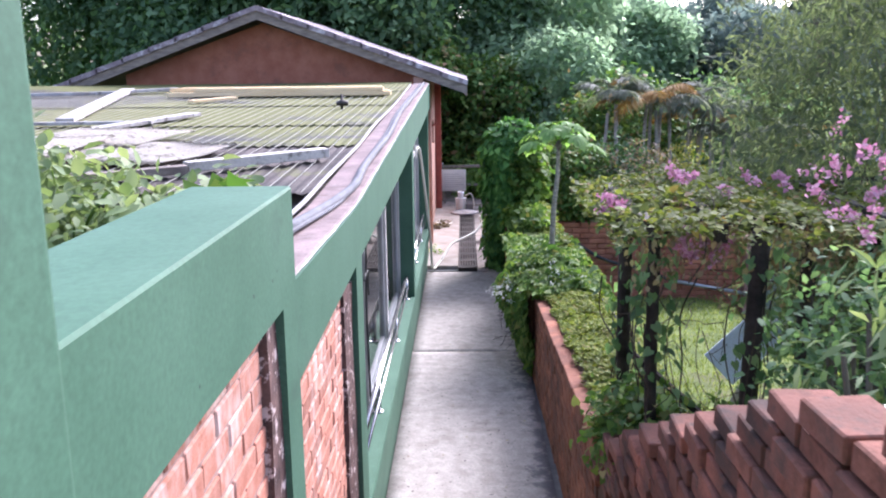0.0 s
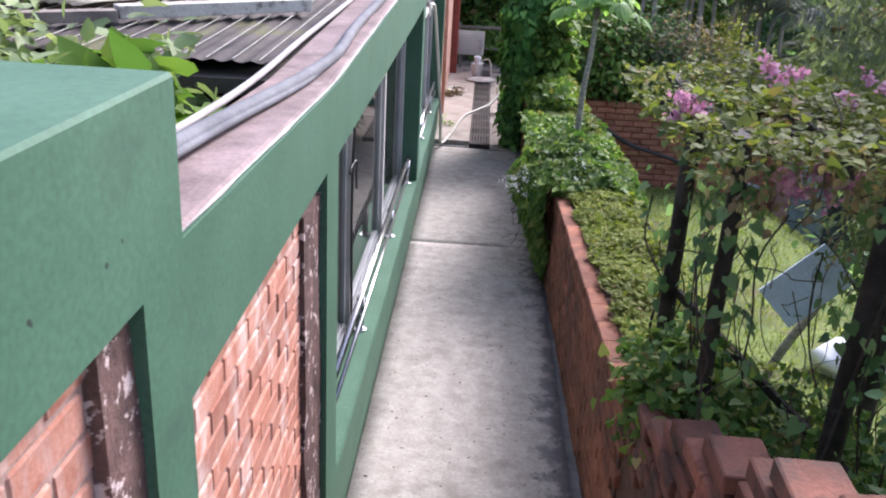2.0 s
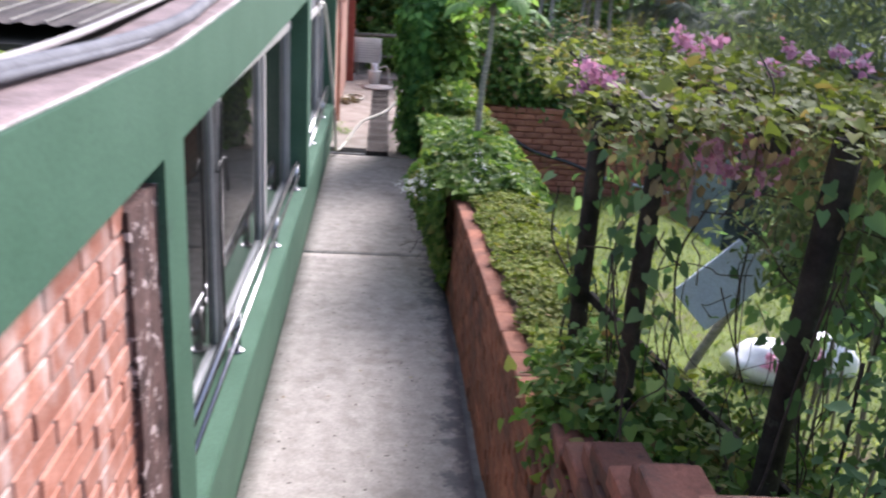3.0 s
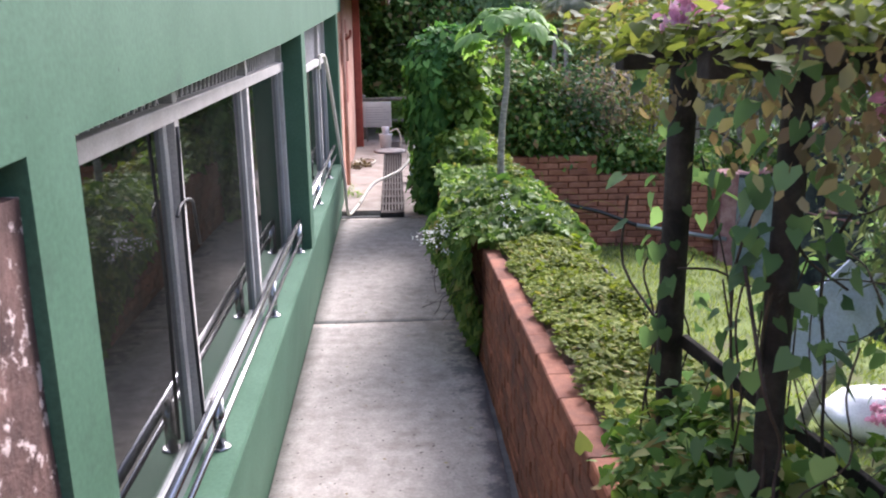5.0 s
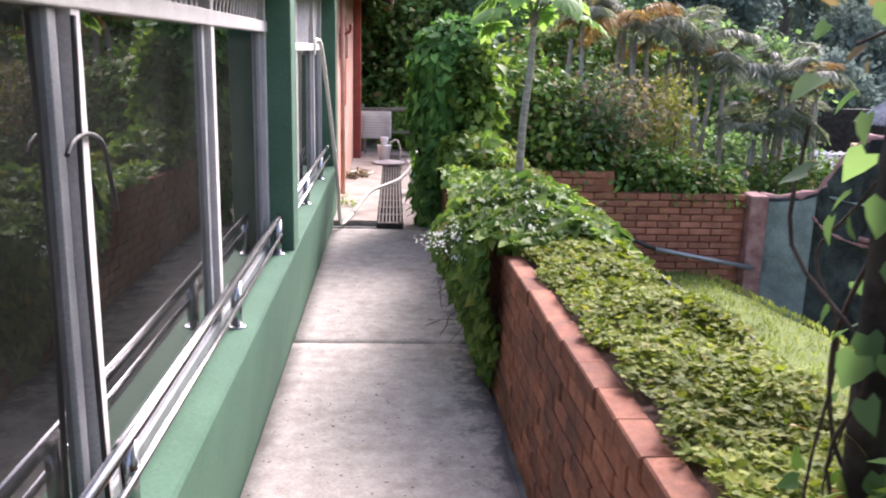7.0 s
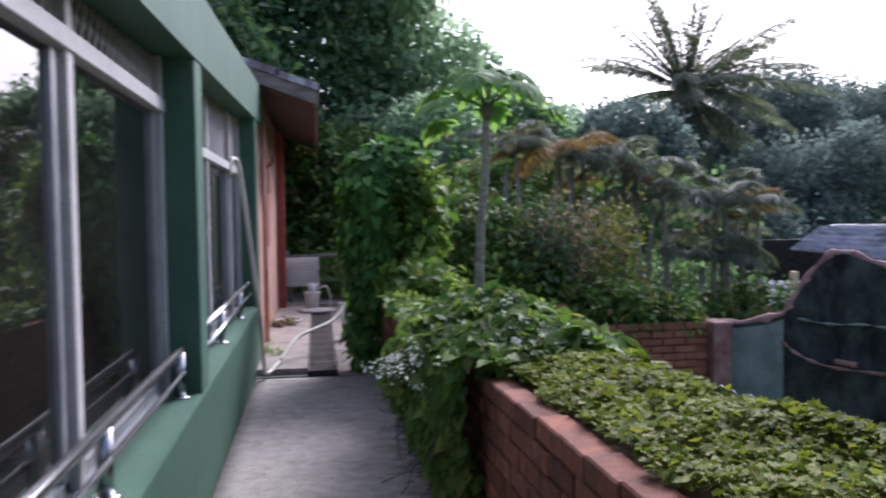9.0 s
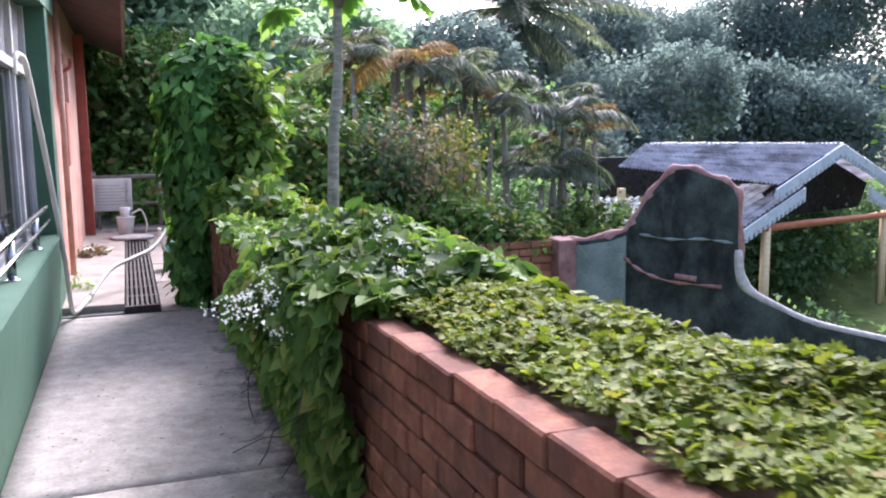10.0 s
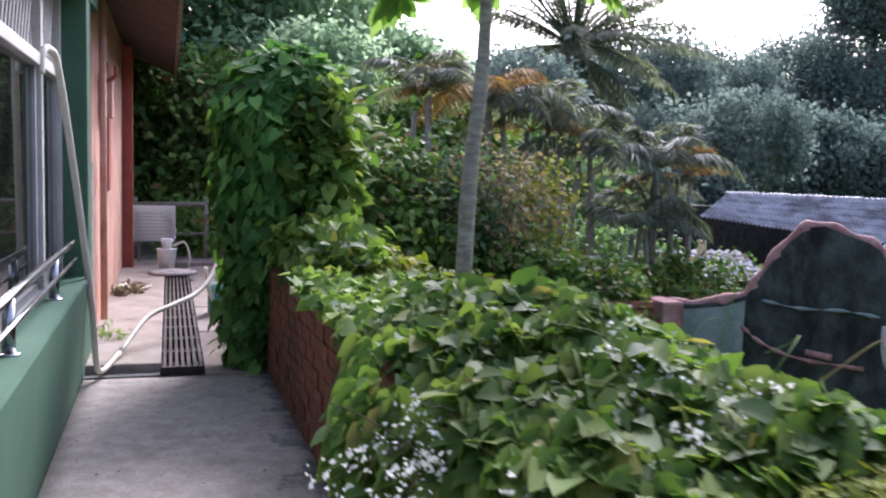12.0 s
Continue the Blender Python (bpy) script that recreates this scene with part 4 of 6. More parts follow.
roots = [(0.44 + 0.22 * rng.random(), 8.62 + 0.55 * rng.random(), -0.96 + 0.20 * rng.random()) for i in range(11)]
roots += [(x, y, mound_z(x, y) + 0.02) for x, y in ((0.8 + 0.6 * rng.random(), 8.5 + 0.6 * rng.random()) for i in range(5))]
roots += [(x, y, mound_z(x, y) + 0.03) for x, y in ((1.0, 9.0), (1.3, 8.75))]
roots += [(0.60, 8.8, -0.95), (0.55, 9.0, -0.88), (0.62, 8.65, -0.8)]
sprays("white_blossom", roots, 0.011, P_WHITE, vine, 26, 0.12)

# ivy-covered pillar at the end of the wall
ivy = thing("ivy_pillar", "tall post wholly covered in dark green ivy", "ivy")
part("pillar", tube([(0.64, 13.9, FLOOR - 0.1), (0.76, 13.9, -0.6), (0.86, 13.9, 0.35)], [0.12, 0.12, 0.10], 10), DARKWOOD, ivy, "dark timber post")
n = 7600
h = rng.random(n) ** 0.75
ang = 2 * np.pi * rng.random(n)
zz = FLOOR + 0.05 + h * 2.36
rad = np.interp(h, [0, 0.2, 0.38, 0.55, 0.68, 0.82, 0.93, 1.0], [0.13, 0.16, 0.22, 0.29, 0.34, 0.38, 0.30, 0.08])
rad = rad * (1 + 0.42 * np.array([noise.noise((math.cos(a) * 1.4, math.sin(a) * 1.4, z * 2.6)) for a, z in zip(ang, zz)])) + 0.07 * rng.normal(size=n)
cx = np.interp(h, [0, 0.3, 0.5, 0.8, 1.0], [0.66, 0.74, 0.84, 0.91, 0.90])
out = np.stack([np.cos(ang), np.sin(ang), np.interp(h, [0, 0.75, 1], [0, 0.2, 2.0])], 1)
at = np.stack([cx + rad * np.cos(ang), 13.9 + rad * np.sin(ang), zz], 1)
skin("ivy_foliage", at, out, 0.115, L_IVY, HEART, ivy, 0.9)
crown("trailing_foliage", (1.16, 13.75, -0.15), (0.18, 0.3, 0.45), 50, 16, 0.09, 0.11, L_VINE, ivy, HEART, 0.7, "lighter trailing ivy leaves")
stems("ivy_shoots", 30, ((0.4, 13.5, 0.2), (1.4, 14.2, 0.6)), 0.35, 0.004, TWIG, ivy, 0.1)
ivy2 = thing("ivy_bush", "lighter leafy ivy spilling from the pillar on to the wall", "ivy")
crown("ivy_foliage", (1.10, 13.6, -0.15), (0.18, 0.3, 0.45), 70, 22, 0.09, 0.10, L_VINE, ivy2, HEART)
crown("low_foliage", (1.05, 12.9, -0.78), (0.26, 0.6, 0.12), 80, 16, 0.07, 0.085, L_VINE, ivy2, HEART)
part("stalk", tube([(1.22, 13.6, -0.9), (1.22, 13.6, -0.15)], 0.025, 6), BARK, ivy2)

# papaya sapling
pap = thing("papaya_tree", "slender young papaya tree with a crown of lobed leaves", "tree", at=(0.015, -0.15, 0.05))
trunk = spline([(1.17, 10.65, -0.95), (1.19, 10.65, -0.3), (1.23, 10.66, 0.1), (1.24, 10.66, 0.54)], 8)
part("trunk", tube(trunk, [0.036 - 0.012 * i / (len(trunk) - 1) for i in range(len(trunk))], 10), PAPBARK, pap)
ring = bmesh.new()
pt, way, upv, sz = [], [], [], []
hub = np.array([1.24, 10.66, 0.52])
for i in range(15):
    a = i * 2.4
    el = 1.25 - 1.45 * (i / 15)
    L = 0.24 + 0.20 * (i / 15) + 0.06 * rng.random()
    d = np.array([math.cos(a) * math.cos(el), math.sin(a) * math.cos(el), math.sin(el)])
    tip = hub + d * L
    mid = hub + d * L * 0.5 + np.array([0, 0, 0.03])
    add_tube(ring, (hub, mid, tip), [0.008, 0.006, 0.005], 5, False)
    flat = np.array([math.cos(a), math.sin(a), -0.15 - 0.6 * rng.random()])
    side = np.array([-math.sin(a), math.cos(a), 0])
    for b in (-2.0, -1.3, -0.62, 0, 0.62, 1.3, 2.0):
        w = flat * math.cos(b) + side * math.sin(b) + np.array([0, 0, -0.3])
        for sub in (-0.3, 0, 0.3):
            pt.append(tip), way.append(w + side * sub), upv.append((0, 0, 1) + 0.8 * d + 0.25 * rand_dirs(1)[0]), sz.append((0.26 if b == 0 else 0.22 - 0.03 * abs(b)) * (1 if sub == 0 else 0.8))
part("petiole_crown", ring, L_PAP, pap)
leaves("leaf_crown", LOBE, pt, way, upv, np.array(sz) * 0.95, L_PAP, pap)
part("fruit_knob", tube([(1.24, 10.63, 0.44), (1.235, 10.62, 0.50), (1.24, 10.63, 0.56)], [0.02, 0.045, 0.015], 8), BARK, pap)

# ---- pergola beside the steps ----
pergola = thing("pergola", "dark weathered timber pergola overgrown with a pink-flowering creeper", "pergola", at=(0.03, 0.09, -0.05))
for x, y, top, r in ((1.06, 5.12, 0.70, 0.042), (1.08, 4.42, 0.72, 0.034), (1.50, 4.02, 0.75, 0.045), (2.35, 4.6, 0.72, 0.05), (2.3, 5.4, 0.7, 0.05)):
    lean = 0.03 * math.sin(x * 9 + y)
    part("post", tube(spline([(x + 0.02 + lean, y, min(ground_z(x, y), -0.75) - 0.05), (x + lean * 0.4, y + 0.01, -0.3), (x, y, top)], 5), r, 9), DARKWOOD, pergola)
for a, b in (((0.86, 4.42, 0.70), (2.6, 4.62, 0.72)), ((0.86, 5.12, 0.68), (2.6, 5.42, 0.70)), ((1.32, 4.05, 0.73), (1.45, 5.6, 0.76)), ((2.2, 4.1, 0.74), (2.25, 5.6, 0.74)), ((0.98, 4.1, 0.75), (1.0, 5.5, 0.75))):
    a, b = Vector(a), Vector(b)
    d = (b - a).normalized()
    s = Vector((0, 0, 1)).cross(d)
    m = Matrix((d, s, d.cross(s))).transposed().to_4x4()
    ob = part("beam", box(0, (b - a).length, -0.03, 0.03, -0.045, 0.045, 0.006), DARKWOOD, pergola)
    ob.matrix_world = Matrix.Translation(a) @ m
for a, b, mat in (((1.10, 5.1, -0.22), (1.75, 3.9, -0.62), DARKWOOD), ((1.09, 5.08, -0.43), (1.45, 4.35, -0.80), OLDWOOD)):
    a, b = Vector(a), Vector(b)
    d = (b - a).normalized()
    s = Vector((0, 0, 1)).cross(d).normalized()
    ob = part("brace", box(0, (b - a).length, -0.012, 0.012, -0.022, 0.022, 0.004), mat, pergola)
    ob.matrix_world = Matrix.Translation(a) @ Matrix((d, s, d.cross(s))).transposed().to_4x4()

creeper = thing("creeper", "creeper with large heart leaves and pink blossom on the pergola", "vine", at=(0.03, 0.09, -0.05))
n = 6200
xx, yy = 0.78 + 1.7 * rng.random(n) ** 1.05, 3.78 + 1.9 * rng.random(n)
zz = 0.76 + 0.09 * np.array([noise.noise((x * 2.5, y * 2.5, 0)) for x, y in zip(xx, yy)]) + 0.10 * rng.random(n) - 0.45 * np.maximum(0.95 - xx, 0) - 0.1 * (xx > 1.6) * (xx - 1.6)
leaves("canopy_foliage", HEART, np.stack([xx, yy, zz], 1), rand_dirs(n) * np.array([1, 1, 0.5]), rand_dirs(n) * 0.5 + np.array([0, 0, 1]), 0.036 * (0.5 + 1.1 * rng.random(n) ** 2), L_CANOPY, creeper)
n = 700
xx, yy = 1.0 + 1.4 * rng.random(n), 4.0 + 1.2 * rng.random(n)
zz = 0.74 - 0.36 * rng.random(n) ** 1.9
leaves("dry_foliage", OVAL, np.stack([xx, yy, zz], 1), rand_dirs(n) * 0.7 + np.array([0, 0, -0.8]), rand_dirs(n), 0.03 * (0.5 + 0.9 * rng.random(n)), L_RED, creeper, "dry brownish leaves under the canopy")
n = 1500
xx, yy = 0.92 + 1.6 * rng.random(n), 3.95 + 1.5 * rng.random(n)
fall = np.array([max(0.06, 0.30 + 0.42 * noise.noise((x * 2.2, y * 2.2, 5))) for x, y in zip(xx, yy)])
leaves("hanging_foliage", OVAL, np.stack([xx, yy, 0.76 - fall * rng.random(n) ** 1.2], 1), rand_dirs(n) * 0.7 + np.array([0, 0, -0.9]), rand_dirs(n), 0.042 * (0.5 + 0.9 * rng.random(n)), L_RED, creeper, "dark hanging leaves under the canopy")
at, out = [], []
for px, py, k in ((1.06, 5.12, 60), (1.08, 4.42, 120), (1.50, 4.02, 60)):
    a = 2 * np.pi * rng.random(k)
    z = -0.6 + 1.3 * rng.random(k) ** 0.6
    r = 0.07 + 0.12 * rng.random(k)
    at.append(np.stack([px + r * np.cos(a), py + r * np.sin(a), z], 1))
    out.append(np.stack([np.cos(a), np.sin(a), 0 * a + 0.2], 1))
skin("post_foliage", np.concatenate(at), np.concatenate(out), 0.060, L_DARK, HEART, creeper, 0.9, "large heart leaves climbing the posts")
bm = bmesh.new()
for i in range(28):
    px, py = ((1.06, 5.12), (1.08, 4.42), (1.50, 4.02), (1.25, 4.5), (1.8, 4.4))[i % 5]
    p = Vector((max(px + rng.normal() * 0.09, 1.02), py + rng.normal() * 0.12, -0.85 + 0.2 * rng.random()))
    pts = [p]
    for k in range(5):
        pts.append(pts[-1] + Vector((rng.normal() * 0.045, rng.normal() * 0.06, 0.12 + 0.16 * rng.random())))
    add_tube(bm, spline(pts, 4), 0.0025 + 0.0035 * rng.random() ** 2, 5, False)
for i in range(34):
    p = Vector((1.15 + 1.0 * rng.random(), 4.0 + 1.2 * rng.random(), -0.6 + 1.2 * rng.random()))
    d = Vector(rand_dirs(1)[0])
    pts = [p]
    for k in range(4):
        d = (d + Vector(rand_dirs(1)[0]) * 0.6).normalized()
        pts.append(pts[-1] + d * 0.14)
    add_tube(bm, spline(pts, 4), 0.0015 + 0.0025 * rng.random(), 5, False)
tagged(part("stem_tangle", bm, TWIG, creeper, "tangle of dark dead stems"), kind="stuff")
roots = [(0.84 + 0.10 * rng.random(), 4.45 + 0.25 * rng.random(), 0.76 + 0.05 * rng.random()) for i in range(7)]
roots += [(1.15 + 0.2 * rng.random(), 4.1 + 0.2 * rng.random(), 0.58 + 0.12 * rng.random()) for i in range(12)]
roots += [(1.3 + 0.6 * rng.random(), 4.6 + 0.5 * rng.random(), 0.86 + 0.1 * rng.random()) for i in range(9)]
roots += [(1.9 + 0.5 * rng.random(), 4.0 + 0.6 * rng.random(), 0.75 + 0.15 * rng.random()) for i in range(10)]
sprays("blossom", roots, 0.022, P_PINK, creeper, 26, 0.10)

# low leaves round the foot of the pergola


def bush(label, c, radii, clumps, per, spread, size, mat, shape=DIAMOND, name="bush"):
    t = thing(name, label, "bush")
    z0 = min(ground_z(c[0], c[1]), c[2] - radii[2]) - 0.05
    bm = bmesh.new()
    for k in range(7):
        d = Vector(rand_dirs(1)[0])
        add_tube(bm, spline([(c[0] + 0.06 * d.x, c[1] + 0.06 * d.y, z0), (c[0] + d.x * radii[0] * 0.3, c[1] + d.y * radii[1] * 0.3, (z0 + c[2]) / 2), (c[0] + d.x * radii[0] * 0.8, c[1] + d.y * radii[1] * 0.8, c[2] + abs(d.z) * radii[2] * 0.7)], 4), [0.03 - 0.0025 * i for i in range(9)], 5, False)
    tagged(part("stem_clump", bm, BARK, t), kind="stuff")
    crown("foliage", c, radii, clumps, per, spread, size, mat, t, shape)
    return t


# low shrubs round the foot of the pergola
bush("leafy heart-leaved shrub at the foot of the pergola posts", (1.12, 4.72, -0.62), (0.24, 0.5, 0.22), 220, 12, 0.06, 0.048, L_BUSH, HEART, "foot_shrub")
bush("small-leaved shrub at the foot of the pergola posts", (1.5, 4.45, -0.72), (0.45, 0.5, 0.24), 220, 12, 0.06, 0.05, L_BUSH, OVAL, "foot_shrub")
# shrubs right of the steps
bush("shrub with pale lance-shaped leaves beside the parapet", (1.62, 2.95, 0.35), (0.26, 0.36, 0.48), 55, 9, 0.08, 0.12, L_PALE, LANCE, "pale_shrub")
bush("dark leafed shrub beside the parapet", (1.75, 3.4, 0.1), (0.35, 0.4, 0.6), 210, 13, 0.08, 0.045, L_DARK, OVAL, "shrub")
dark = thing("bamboo_thicket", "tall thin dark thicket with fine leaves", "bamboo")
for i in range(12):
    x, y = 2.45 + 1.2 * rng.random(), 5.6 + 1.3 * rng.random()
    part("cane", tube(spline([(x, y, ground_z(x, y) - 0.03), (x + 0.1 * rng.normal(), y + 0.1 * rng.normal(), 0.0), (x + 0.22 * rng.normal(), y + 0.2 * rng.normal(), 1.6)], 5), [0.011 - 0.0008 * k for k in range(11)], 5), BARK, dark)
crown("foliage", (2.9, 6.2, 0.9), (0.78, 0.75, 1.4), 560, 40, 0.17, 0.085, L_THICKET, dark, LANCE)
crown("low_foliage", (3.0, 6.3, -0.4), (0.6, 0.6, 0.5), 50, 20, 0.15, 0.08, L_DARK, dark, OVAL)
bush("dark shrub with pink blossom", (2.5, 3.9, 0.35), (0.35, 0.45, 0.55), 110, 14, 0.09, 0.08, L_DARK, OVAL, "flowering_shrub")
ob = sprays("blossom", [(1.62 + 0.35 * rng.random(), 3.4 + 0.5 * rng.random(), 0.75 + 0.45 * rng.random()) for i in range(14)], 0.021, P_PINK, None, 18, 0.11)
tagged(ob, "pink blossom on the dark shrub", "flowers")

# leafy weeds behind the parapet on the roof side
weeds = thing("roof_weeds", "broad-leaved weeds growing behind the green parapet", "weeds")
crown("foliage", (-1.45, 3.6, 0.66), (0.65, 0.75, 0.30), 130, 14, 0.08, 0.075, L_PALE, weeds, OVAL)
crown("near_foliage", (-1.10, 4.2, 0.80), (0.22, 0.42, 0.12), 14, 7, 0.05, 0.09, L_PALE, weeds, HEART)
crown("front_foliage", (-0.92, 3.6, 0.74), (0.16, 0.55, 0.18), 34, 9, 0.05, 0.12, L_VINE, weeds, HEART)
crown("back_foliage", (-2.4, 4.3, 0.75), (0.9, 0.6, 0.34), 170, 15, 0.08, 0.09, L_PALE, weeds, OVAL)
stems("stalk_tangle", 40, ((-2.4, 3.2, 0.35), (-1.45, 4.2, 0.6)), 0.5, 0.006, L_VINE, weeds, -0.4)

# ---- lower garden ----
terrace = thing("wall_terrace", "old terracotta brick wall across the lower garden", "wall", kind="structure")
part("core", box(1.7, 5.35, 15.52, 15.75, -3.2, -1.62), GABLE, terrace)
part("core", box(1.7, 3.3, 15.52, 15.75, -1.63, -1.32), GABLE, terrace)
black_pipe = thing("water_pipe", "dark pipe sagging along the terracotta wall", "pipe")
part("hose", tube(spline([(1.9, 15.35, -1.5), (2.6, 15.3, -1.95), (3.3, 15.3, -2.15), (3.9, 15.3, -2.38)], 6), 0.03, 8), BLACK, black_pipe)
part("steel_end", tube([(3.9, 15.3, -2.38), (5.3, 15.2, -2.62)], 0.035, 8), ALU, black_pipe)
for c, r, k in (((2.4, 16.0, -1.05), (0.9, 0.45, 0.38), 150), ((3.6, 16.0, -1.35), (0.8, 0.45, 0.28), 150), ((4.6, 16.0, -1.55), (0.75, 0.45, 0.22), 130)):
    bush("clipped green hedge trailing over the terracotta wall", c, r, k, 24, 0.10, 0.10, L_BUSH, OVAL, "hedge")

pond = thing("curved_wall", "dark algae-stained wall with a wavy top", "wall", kind="structure", at=(0, 0, -0.08))
prof = [(5.40, -1.57), (5.62, -1.55), (5.85, -1.48), (5.99, -1.39), (6.07, -1.2), (6.15, -0.99), (6.25, -0.78), (6.36, -0.62), (6.46, -0.60), (6.6, -0.68), (6.72, -0.74), (6.80, -0.82), (6.84, -0.95), (6.85, -1.4), (6.865, -1.82), (6.93, -2.05), (7.15, -2.22), (7.43, -2.38), (8.5, -2.6), (9.5, -2.7)]
D = Vector((1.0, -1.2, 0)).normalized()


def pond_point(x, z, off):
    return Vector((x, 15.6 - 1.2 * (x - 5.4), z)) + off * Vector((D.y, -D.x, 0))


bm = bmesh.new()
rows = [[bm.verts.new(pond_point(x, zz2, o)) for zz2, o in ((-4.2, -0.08), (z, -0.08), (z, 0.08), (-4.2, 0.08))] for x, z in prof]
for a, b in zip(rows, rows[1:]):
    for k in range(3):
        bm.faces.new((a[k], b[k], b[k + 1], a[k + 1]))
bm.faces.new(rows[0])
bmesh.ops.recalc_face_normals(bm, faces=bm.faces)
part("wall_body", bm, PONDWALL, pond)
path = spline([pond_point(x, z, 0) for x, z in prof], 3)
part("coping", tube(path, [(0.075 if 3 < i < 22 else 0.05) + 0.018 * math.sin(i * 1.3) for i in range(len(path))], 8), PONDTOP, pond, "rusty pink rounded coping")
part("end_pier", box(5.22, 5.48, 15.3, 15.75, -3.4, -1.52, 0.03), PONDTOP, pond)
bm = bmesh.new()
rows = [[bm.verts.new(pond_point(x, zz2, o)) for zz2, o in ((-4.2, 0.085), (-4.2, 0.12), (z - 0.05, 0.12), (z - 0.05, 0.085))] for x, z in ((5.40, -1.57), (5.62, -1.55), (5.85, -1.48), (5.99, -1.39))]
for a, b in zip(rows, rows[1:]):
    for k in range(4):
        bm.faces.new((a[k], b[k], b[(k + 1) % 4], a[(k + 1) % 4]))
bm.faces.new(rows[0]), bm.faces.new(rows[-1])
bmesh.ops.recalc_face_normals(bm, faces=bm.faces)
part("pale_panel", bm, PONDPALE, pond, "grey teal rendered panel")
part("ledge", tube(spline([pond_point(5.98, -1.72, 0.12), pond_point(6.12, -1.86, 0.16), pond_point(6.35, -1.97, 0.17), pond_point(6.75, -2.0, 0.13)], 4), [0.018 + 0.014 * math.sin(i * 2.3) for i in range(13)], 6), PONDTOP, pond, "broken ledge")
part("ledge", tube(spline([pond_point(6.1, -1.42, 0.1), pond_point(6.35, -1.46, 0.12), pond_point(6.6, -1.44, 0.1), pond_point(6.82, -1.47, 0.1)], 4), [0.014 + 0.013 * math.sin(i * 1.9) for i in range(13)], 6), PONDPALE, pond, "chipped ledge")
part("lower_coping", tube(spline([pond_point(x, z, 0.04) for x, z in ((6.85, -1.55), (6.87, -1.85), (6.95, -2.04), (7.15, -2.2), (7.43, -2.36), (8.0, -2.49))], 4), [0.05, 0.055, 0.06, 0.06, 0.062, 0.07, 0.07, 0.062, 0.055, 0.05, 0.05, 0.048, 0.046, 0.045, 0.045, 0.045, 0.045, 0.045, 0.045, 0.045, 0.045], 8), CHIP, pond, "pale worn coping")
part("brick_lump", tube([pond_point(6.40, -1.90, 0.16), pond_point(6.56, -1.92, 0.16)], 0.045, 4), PONDTOP, pond)

hut = thing("garden_hut", "open hut with a worn blue-grey sheet roof", "hut", at=(0, 0, 0))


def ribbed(a, b, c, d, ribs=60):
    """A corrugated sheet between two edges a-b and d-c."""
    a, b, c, d = (Vector(p) for p in (a, b, c, d))
    bm = bmesh.new()
    rows = []
    for j in range(6):
        for v, lift in ((j / 6, 0.022), ((j + 1) / 6 - 0.002, 0.0)):
            rows.append([bm.verts.new(a.lerp(b, u / (ribs * 2)).lerp(d.lerp(c, u / (ribs * 2)), v) + Vector((0, 0, 0.05 * (u % 2) + lift))) for u in range(ribs * 2 + 1)])
    for r, s in zip(rows, rows[1:]):
        for k in range(len(r) - 1):
            bm.faces.new((r[k], r[k + 1], s[k + 1], s[k]))
    bmesh.ops.solidify(bm, geom=list(bm.faces), thickness=0.03)
    return bm


HB, HU = Vector((13.05, 20.2, 0)), Vector((2.5, 0.8, 0)).normalized()   # foot and run of the gable


def gable(u, z, off=0.0):
    return HB + u * HU + Vector((0, 0, z)) + off * Vector((HU.y, -HU.x, 0))


def barge(u0, z0, u1, z1, deep=0.3):
    """A board along a gable edge with a stepped lower rim."""
    bm = bmesh.new()
    k = max(int(abs(u1 - u0) / 0.16), 2)
    for q in range(k):
        for side in (0, 1):
            a, b = (q + 0.5 * side) / k, (q + 0.5 + 0.5 * side) / k
            low = deep - (0.09 if side else 0.0)
            pts = [(u0 + (u1 - u0) * a, z0 + (z1 - z0) * a), (u0 + (u1 - u0) * b, z0 + (z1 - z0) * b)]
            quad = [(pts[0][0], pts[0][1] - low), (pts[1][0], pts[1][1] - low), pts[1], pts[0]]
            near, far = [bm.verts.new(gable(u, z, 0.06)) for u, z in quad], [bm.verts.new(gable(u, z, 0.01)) for u, z in quad]
            bm.faces.new(near), bm.faces.new(far[::-1])
            for m in range(4):
                bm.faces.new((near[m], near[(m + 1) % 4], far[(m + 1) % 4], far[m]))
    bmesh.ops.recalc_face_normals(bm, faces=bm.faces)
    return bm


part("roof_sheet", ribbed((10.21, 22, -1.05), gable(0.0, -1.44), gable(2.6, -0.60), (11.3, 22.6, -0.56), 42), BLUEROOF, hut, "blue-grey ribbed roof sheets")
part("roof_sheet", ribbed(gable(2.62, -0.60), gable(5.4, -1.55), gable(5.4, -1.55, -5.5), gable(2.62, -0.60, -5.5), 20), BLUEROOF, hut, "blue-grey ribbed roof sheets")
part("lower_roof", ribbed((8.7, 21.2, -2.1), (11.2, 20.6, -2.25), (11.4, 22.2, -1.75), (8.9, 22.6, -1.75), 14), BLUEROOF, hut)
part("side_roof", ribbed(gable(-1.3, -2.28), gable(1.05, -1.52), gable(1.05, -1.52, -1.5), gable(-1.3, -2.28, -1.5), 14), BLUEROOF, hut)
for row in ((2.6, -0.60, -0.1, -1.50), (2.6, -0.60, 5.4, -1.55), (1.05, -1.52, -1.3, -2.28), (4.05, -1.68, 6.3, -2.42)):
    part("barge_board", barge(*row), FADEDBLUE, hut, "pale blue scalloped barge board")
# dark wall added behind the open hut to give its shaded inside
part("back_wall", box(9.4, 18.5, 24.5, 24.7, -4.5, -0.9), DARKWOOD, hut)
# dark panel set back in the gable, shade put in as a sheet
bm = bmesh.new()
